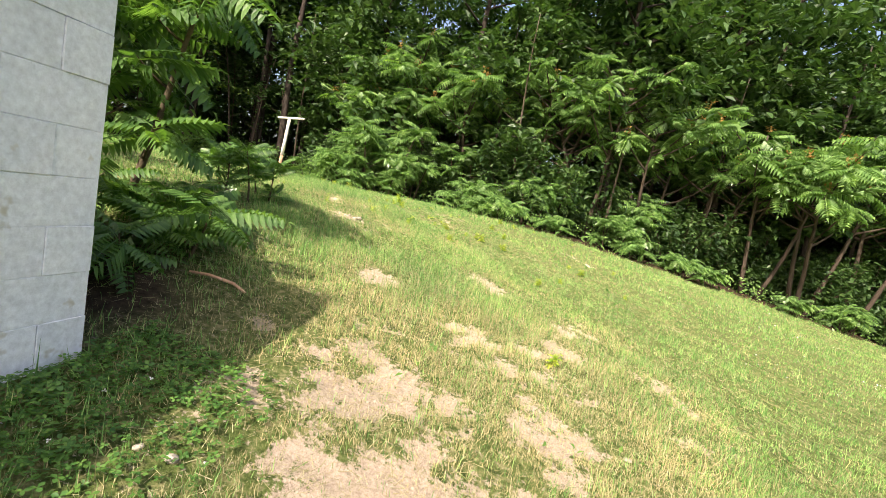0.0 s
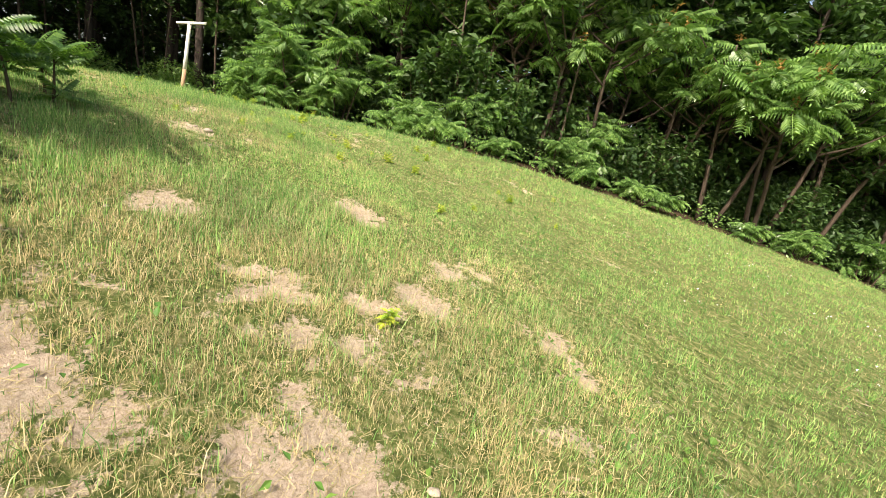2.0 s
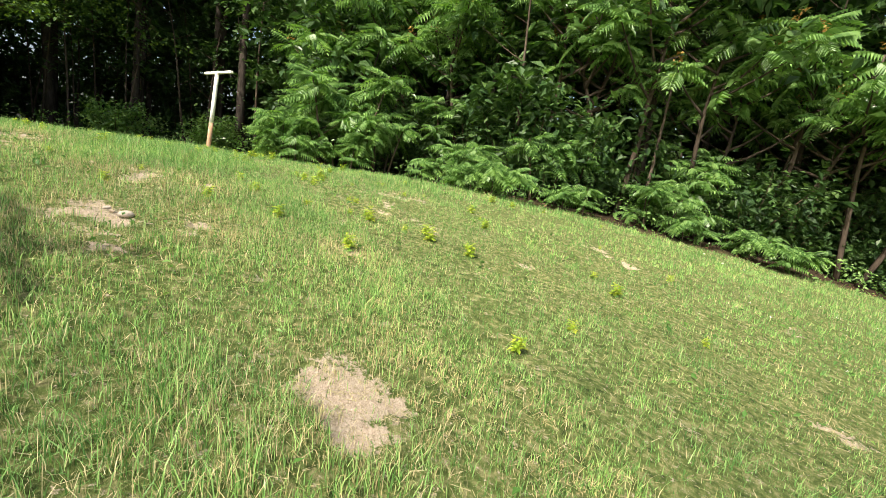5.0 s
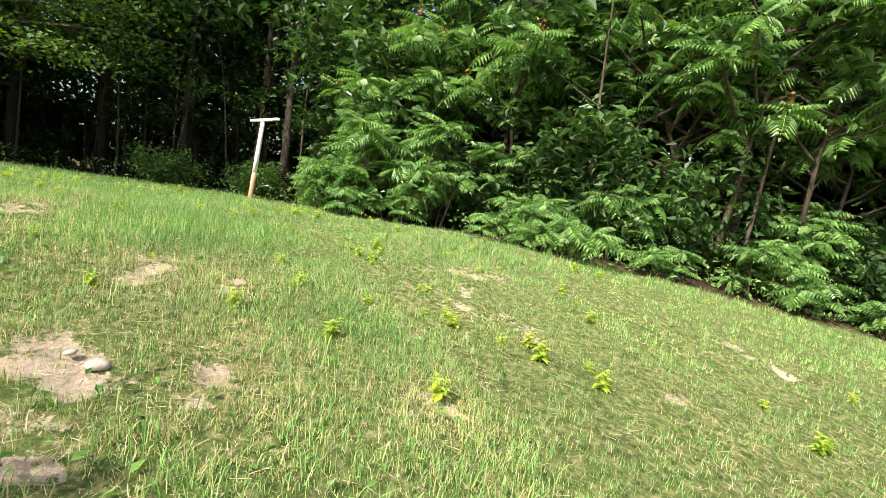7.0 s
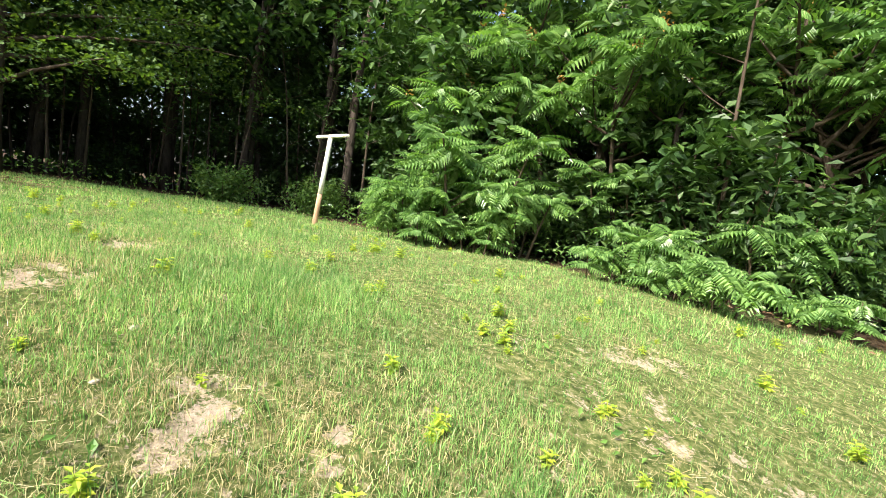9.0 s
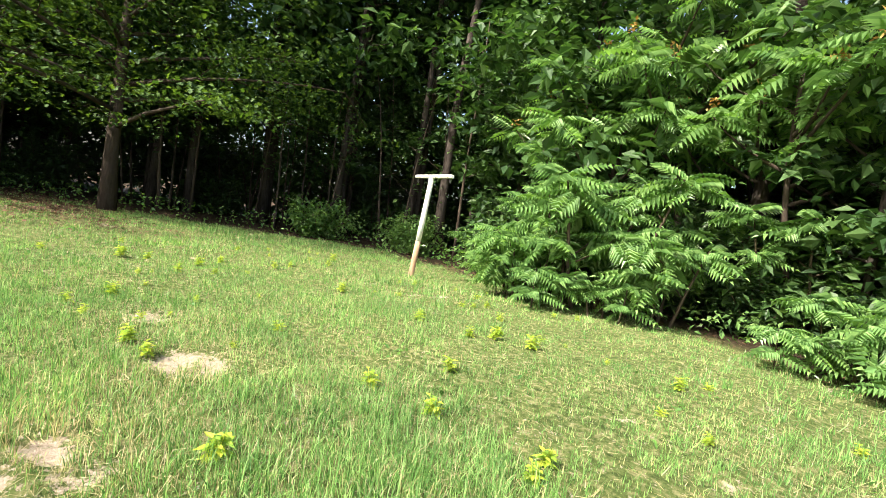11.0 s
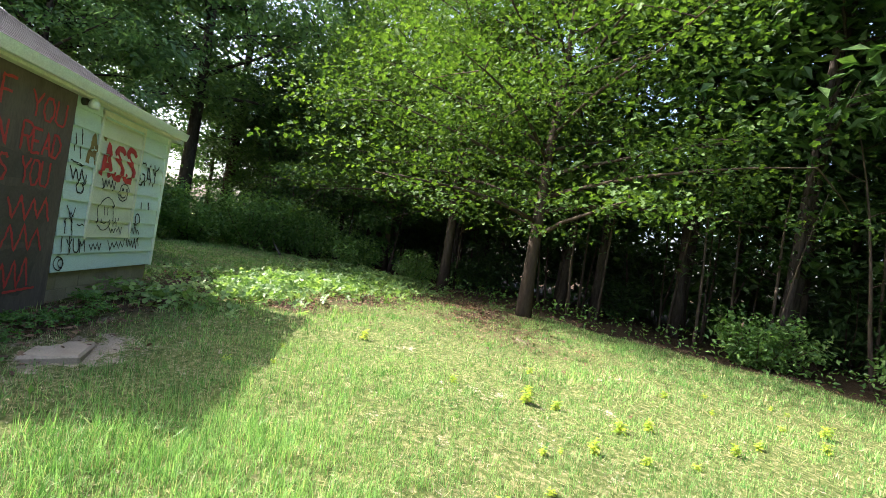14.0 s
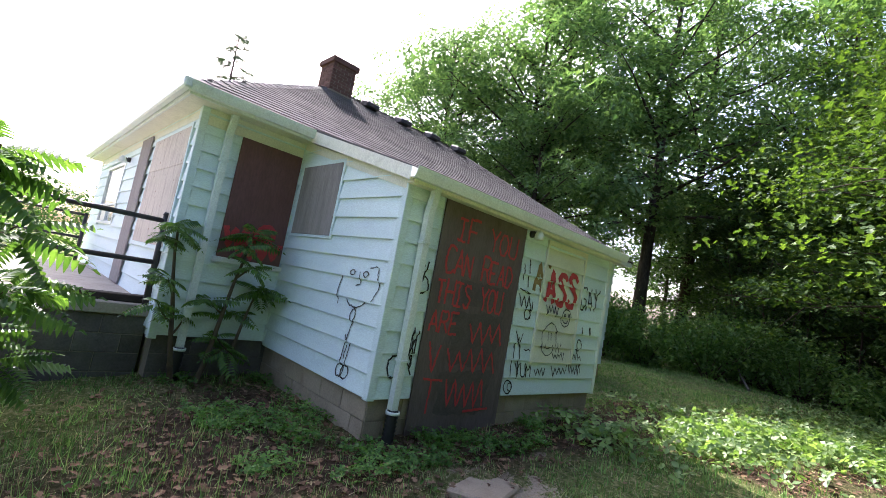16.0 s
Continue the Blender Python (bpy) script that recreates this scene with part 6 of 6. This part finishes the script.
def stroke_mesh(bm, pts, width, place, rng, wob):
    """A sprayed line: a ribbon that follows the wall's face."""
    dense = []
    for (x0, y0), (x1, y1) in zip(pts, pts[1:]):
        n = max(2, int(math.hypot(x1 - x0, y1 - y0) / 0.03))
        dense += [(x0 + (x1 - x0) * i / n + rng.gauss(0, wob), y0 + (y1 - y0) * i / n + rng.gauss(0, wob)) for i in range(n)]
    dense.append(pts[-1])
    last = None
    for i, (x, y) in enumerate(dense):
        ax, ay = dense[max(i - 1, 0)]
        bx, by = dense[min(i + 1, len(dense) - 1)]
        l = math.hypot(bx - ax, by - ay) or 1
        w = width * 0.5 * rng.uniform(0.8, 1.15)
        nx, ny = -(by - ay) / l * w, (bx - ax) / l * w
        rise[0] += 0.00001
        lift[0] += 0.00001
        pair = [bm.verts.new(place(x + nx, y + ny)), bm.verts.new(place(x - nx, y - ny))]
        if last:
            bm.faces.new((last[0], last[1], pair[1], pair[0]))
        last = pair
    lift[0] -= rise[0]
    rise[0] = 0.0


def word(text, u, z, height, width, mat, place, seed, wide=0.62, slope=0.0, label=""):
    """A hand-sprayed word as one part, u along the wall and z up."""
    rng = random.Random(seed)
    for ch in text:
        bm = bmesh.new()
        if ch != " ":
            k = rng.uniform(0.9, 1.1)
            for run in GLYPHS[ch].split():
                pts = [(u + int(p[0]) / 4 * height * wide * 0.8 * k, z + int(p[1]) / 6 * height * k) for p in run.split("-")]
                stroke_mesh(bm, pts, width, place, rng, 0.004)
            part("painted_letter", bm, mat, house, label)
        u += height * wide
        z += slope * height * wide


def scrawl(runs, width, mat, place, seed, name="painted_mark", label=""):
    rng = random.Random(seed)
    for pts in runs:
        bm = bmesh.new()
        stroke_mesh(bm, pts, width, place, rng, 0.004)
        part(name, bm, mat, house, label)


def ring(cx, cz, r, n=14, sq=1.0, a0=0.0, a1=6.5):
    return [(cx + r * math.cos(a0 + (a1 - a0) * i / n), cz + r * sq * math.sin(a0 + (a1 - a0) * i / n)) for i in range(n + 1)]


def zigzag(u0, u1, z0, z1, n, rng):
    return [(u0 + (u1 - u0) * i / n, (z0 if i % 2 else z1) + rng.uniform(-0.03, 0.03)) for i in range(n + 1)]




def on_ply(u, z):
    return (-10.54 - u, SHED_Y + 0.034 + lift[0], z)


def on_b(u, z):
    return (SHED_X - u, SHED_Y + lap(z) + lift[0], z)


def on_patch(u, z):
    f = ((z - 2.22) % BOARD) / BOARD
    return (SHED_X - u, SHED_Y + 0.014 + 0.036 - 0.030 * f + lift[0], z)


def on_a(u, z):
    return (SHED_X + lap(z) + lift[0], SHED_Y - u, z)


def on_red(u, z):
    return (-9.10 - u, MAIN_Y + 0.055 + lift[0], z)


rz = random.Random(21)
lift[0] = 0.002



def blotch(u0, u1, z0, z1, seed):
    """A sprayed-out patch with a ragged rim."""
    rng = random.Random(seed)
    bm = bmesh.new()
    cu, cz = (u0 + u1) / 2, (z0 + z1) / 2
    rim = []
    for i in range(40):
        a = 2 * math.pi * i / 40
        c, s = math.cos(a), math.sin(a)
        r = min((u1 - u0) / 2 / max(abs(c), 1e-3), (z1 - z0) / 2 / max(abs(s), 1e-3)) * rng.uniform(0.82, 1.02)
        rim.append(bm.verts.new(on_ply(cu + r * c, cz + r * s)))
    bm.faces.new(rim)
    part("overspray", bm, DARK_SPRAY, house, "dark overspray blotting out the lower lines")


for k, (u0, u1, z0, z1) in enumerate(((0.42, 1.38, 2.82, 3.14), (0.40, 1.34, 2.12, 2.80), (0.30, 1.30, 1.55, 2.10))):
    lift[0] = 0.002 + 0.0006 * k
    blotch(u0, u1, z0, z1, 80 + k)
lift[0] = 0.006
word("IF YOU", 0.24, 3.56, 0.27, 0.030, RED_SPRAY, on_ply, 1, 0.72, -0.03, "red sprayed words on the plywood")
word("CAN READ", 0.14, 3.17, 0.28, 0.030, RED_SPRAY, on_ply, 2, 0.56, -0.02, "red sprayed words on the plywood")
word("THIS YOU", 0.08, 2.82, 0.27, 0.030, RED_SPRAY, on_ply, 3, 0.55, -0.02, "red sprayed words on the plywood")
word("ARE", 0.06, 2.50, 0.26, 0.030, RED_SPRAY, on_ply, 4, 0.62, -0.03, "red sprayed words on the plywood")
scrawl([zigzag(0.72, 1.35, 2.40, 2.66, 7, rz), [(0.12, 2.40), (0.22, 2.05), (0.30, 2.36)], zigzag(0.42, 1.30, 2.08, 2.33, 9, rz), [(0.12, 1.98), (0.42, 1.96)], [(0.25, 1.97), (0.24, 1.60)], zigzag(0.48, 1.18, 1.66, 1.95, 9, rz), [(0.85, 1.60), (1.30, 1.62)]], 0.028, RED_SPRAY, on_ply, 5, label="smeared red lines that cannot be read")
word("AS", 2.42, 3.20, 0.36, 0.075, OCHRE_SPRAY, on_b, 6, 0.62, 0.0, "ochre sprayed letters")
lift[0] = 0.009
word("ASS", 2.72, 3.08, 0.46, 0.085, RED_SPRAY, on_patch, 7, 0.62, 0.0, "thick red sprayed letters")
word("GAY", 3.72, 3.08, 0.36, 0.028, BLACK_SPRAY, on_b, 8, 0.55, 0.02, "black sprayed letters")
word("YUM", 2.30, 2.02, 0.17, 0.018, BLACK_SPRAY, on_b, 9, 0.75, 0.0, "black marker letters")
scrawl([zigzag(2.75, 3.02, 2.02, 2.15, 6, rz), zigzag(3.18, 3.62, 2.04, 2.18, 8, rz), zigzag(3.66, 4.02, 2.06, 2.20, 9, rz), zigzag(3.68, 3.98, 2.30, 2.38, 7, rz)], 0.018, BLACK_SPRAY, on_b, 10, label="black marker scrawl that cannot be read")
scrawl([[(2.14, 3.52), (2.16, 3.30)], [(2.26, 3.60), (2.28, 3.22)], [(2.10, 3.18), (2.36, 3.14)], zigzag(2.14, 2.42, 2.92, 3.1, 5, rz), ring(2.38, 2.86, 0.07), [(2.45, 3.04), (2.44, 2.80)]], 0.020, BLACK_SPRAY, on_b, 11)
scrawl([[(2.20, 2.62), (2.28, 2.45), (2.36, 2.60)], [(2.22, 2.42), (2.20, 2.02)], [(2.34, 2.44), (2.36, 1.98)], [(2.20, 2.40), (2.28, 2.54), (2.35, 2.40)], ring(2.20, 1.88, 0.085), ring(2.24, 1.88, 0.05), zigzag(2.44, 2.58, 2.36, 2.40, 3, rz)], 0.016, BLACK_SPRAY, on_b, 12)
scrawl([ring(2.98, 2.56, 0.19, 18, 1.25), [(2.95, 2.66), (2.95, 2.54)], [(3.03, 2.66), (3.03, 2.54)], ring(2.98, 2.50, 0.10, 8, 0.8, 3.3, 6.1)], 0.014, BLACK_SPRAY, on_patch, 13)
scrawl([ring(3.34, 2.90, 0.13, 14), ring(3.29, 2.94, 0.02, 6), ring(3.40, 2.94, 0.02, 6), ring(3.34, 2.88, 0.07, 8, 0.8, 3.3, 6.1), zigzag(2.78, 3.10, 2.92, 3.06, 8, rz), zigzag(3.12, 3.45, 2.28, 2.36, 8, rz), [(3.22, 2.52), (3.22, 2.38)], [(3.30, 2.52), (3.30, 2.38)]], 0.016, BLACK_SPRAY, on_patch, 14)
scrawl([ring(3.86, 2.52, 0.07, 10, 1.3), [(3.90, 2.80), (3.90, 2.70)], [(4.12, 2.82), (4.12, 2.70), (4.15, 2.70), (4.15, 2.82)]], 0.022, BLACK_SPRAY, on_b, 15)
scrawl([[(0.36, 3.30), (0.40, 3.02), (0.44, 3.24)], ring(0.40, 2.98, 0.09, 10, 1.1), [(0.46, 2.40), (0.38, 2.22), (0.46, 2.02)], ring(0.24, 2.10, 0.10, 10, 1.2), zigzag(0.34, 0.48, 2.1, 2.5, 4, rz)], 0.020, BLACK_SPRAY, on_b, 16)
# the face drawn on the end wall
scrawl([ring(0.66, 2.98, 0.05, 9, 0.6), ring(0.40, 2.98, 0.05, 9, 0.6), [(0.52, 3.0), (0.50, 2.86), (0.57, 2.84)], ring(0.53, 2.72, 0.19, 9, 0.6, 3.4, 6.0), [(0.88, 2.95), (0.90, 2.75), (0.86, 2.60)], [(0.20, 3.06), (0.14, 2.85), (0.22, 2.68)], [(0.35, 3.06), (0.22, 3.07)]], 0.014, BLACK_SPRAY, on_a, 17, label="drawn face in black marker")
scrawl([ring(0.50, 2.52, 0.05, 9, 1.5), [(0.50, 2.44), (0.52, 2.22), (0.56, 2.30)], [(0.56, 2.22), (0.56, 1.98)], [(0.46, 2.22), (0.46, 1.98)], [(0.52, 2.20), (0.51, 2.05)], ring(0.56, 1.92, 0.07, 10), ring(0.46, 1.92, 0.07, 10)], 0.016, BLACK_SPRAY, on_a, 18)
lift[0] = 0.003
scrawl([zigzag(0.05, 0.55, 3.0, 3.3, 8, rz), zigzag(0.2, 0.8, 2.92, 3.15, 8, rz), ring(0.58, 3.28, 0.10, 12)], 0.07, RED_SPRAY, on_red, 19, label="red sprayed patch on the maroon board")

# ---- true size: from plan units to metres ----
for ob in scene.objects:
    if ob.parent is None and ob.type in {"MESH", "EMPTY"}:
        ob.matrix_basis = Matrix.Scale(UNIT, 4) @ ob.matrix_basis
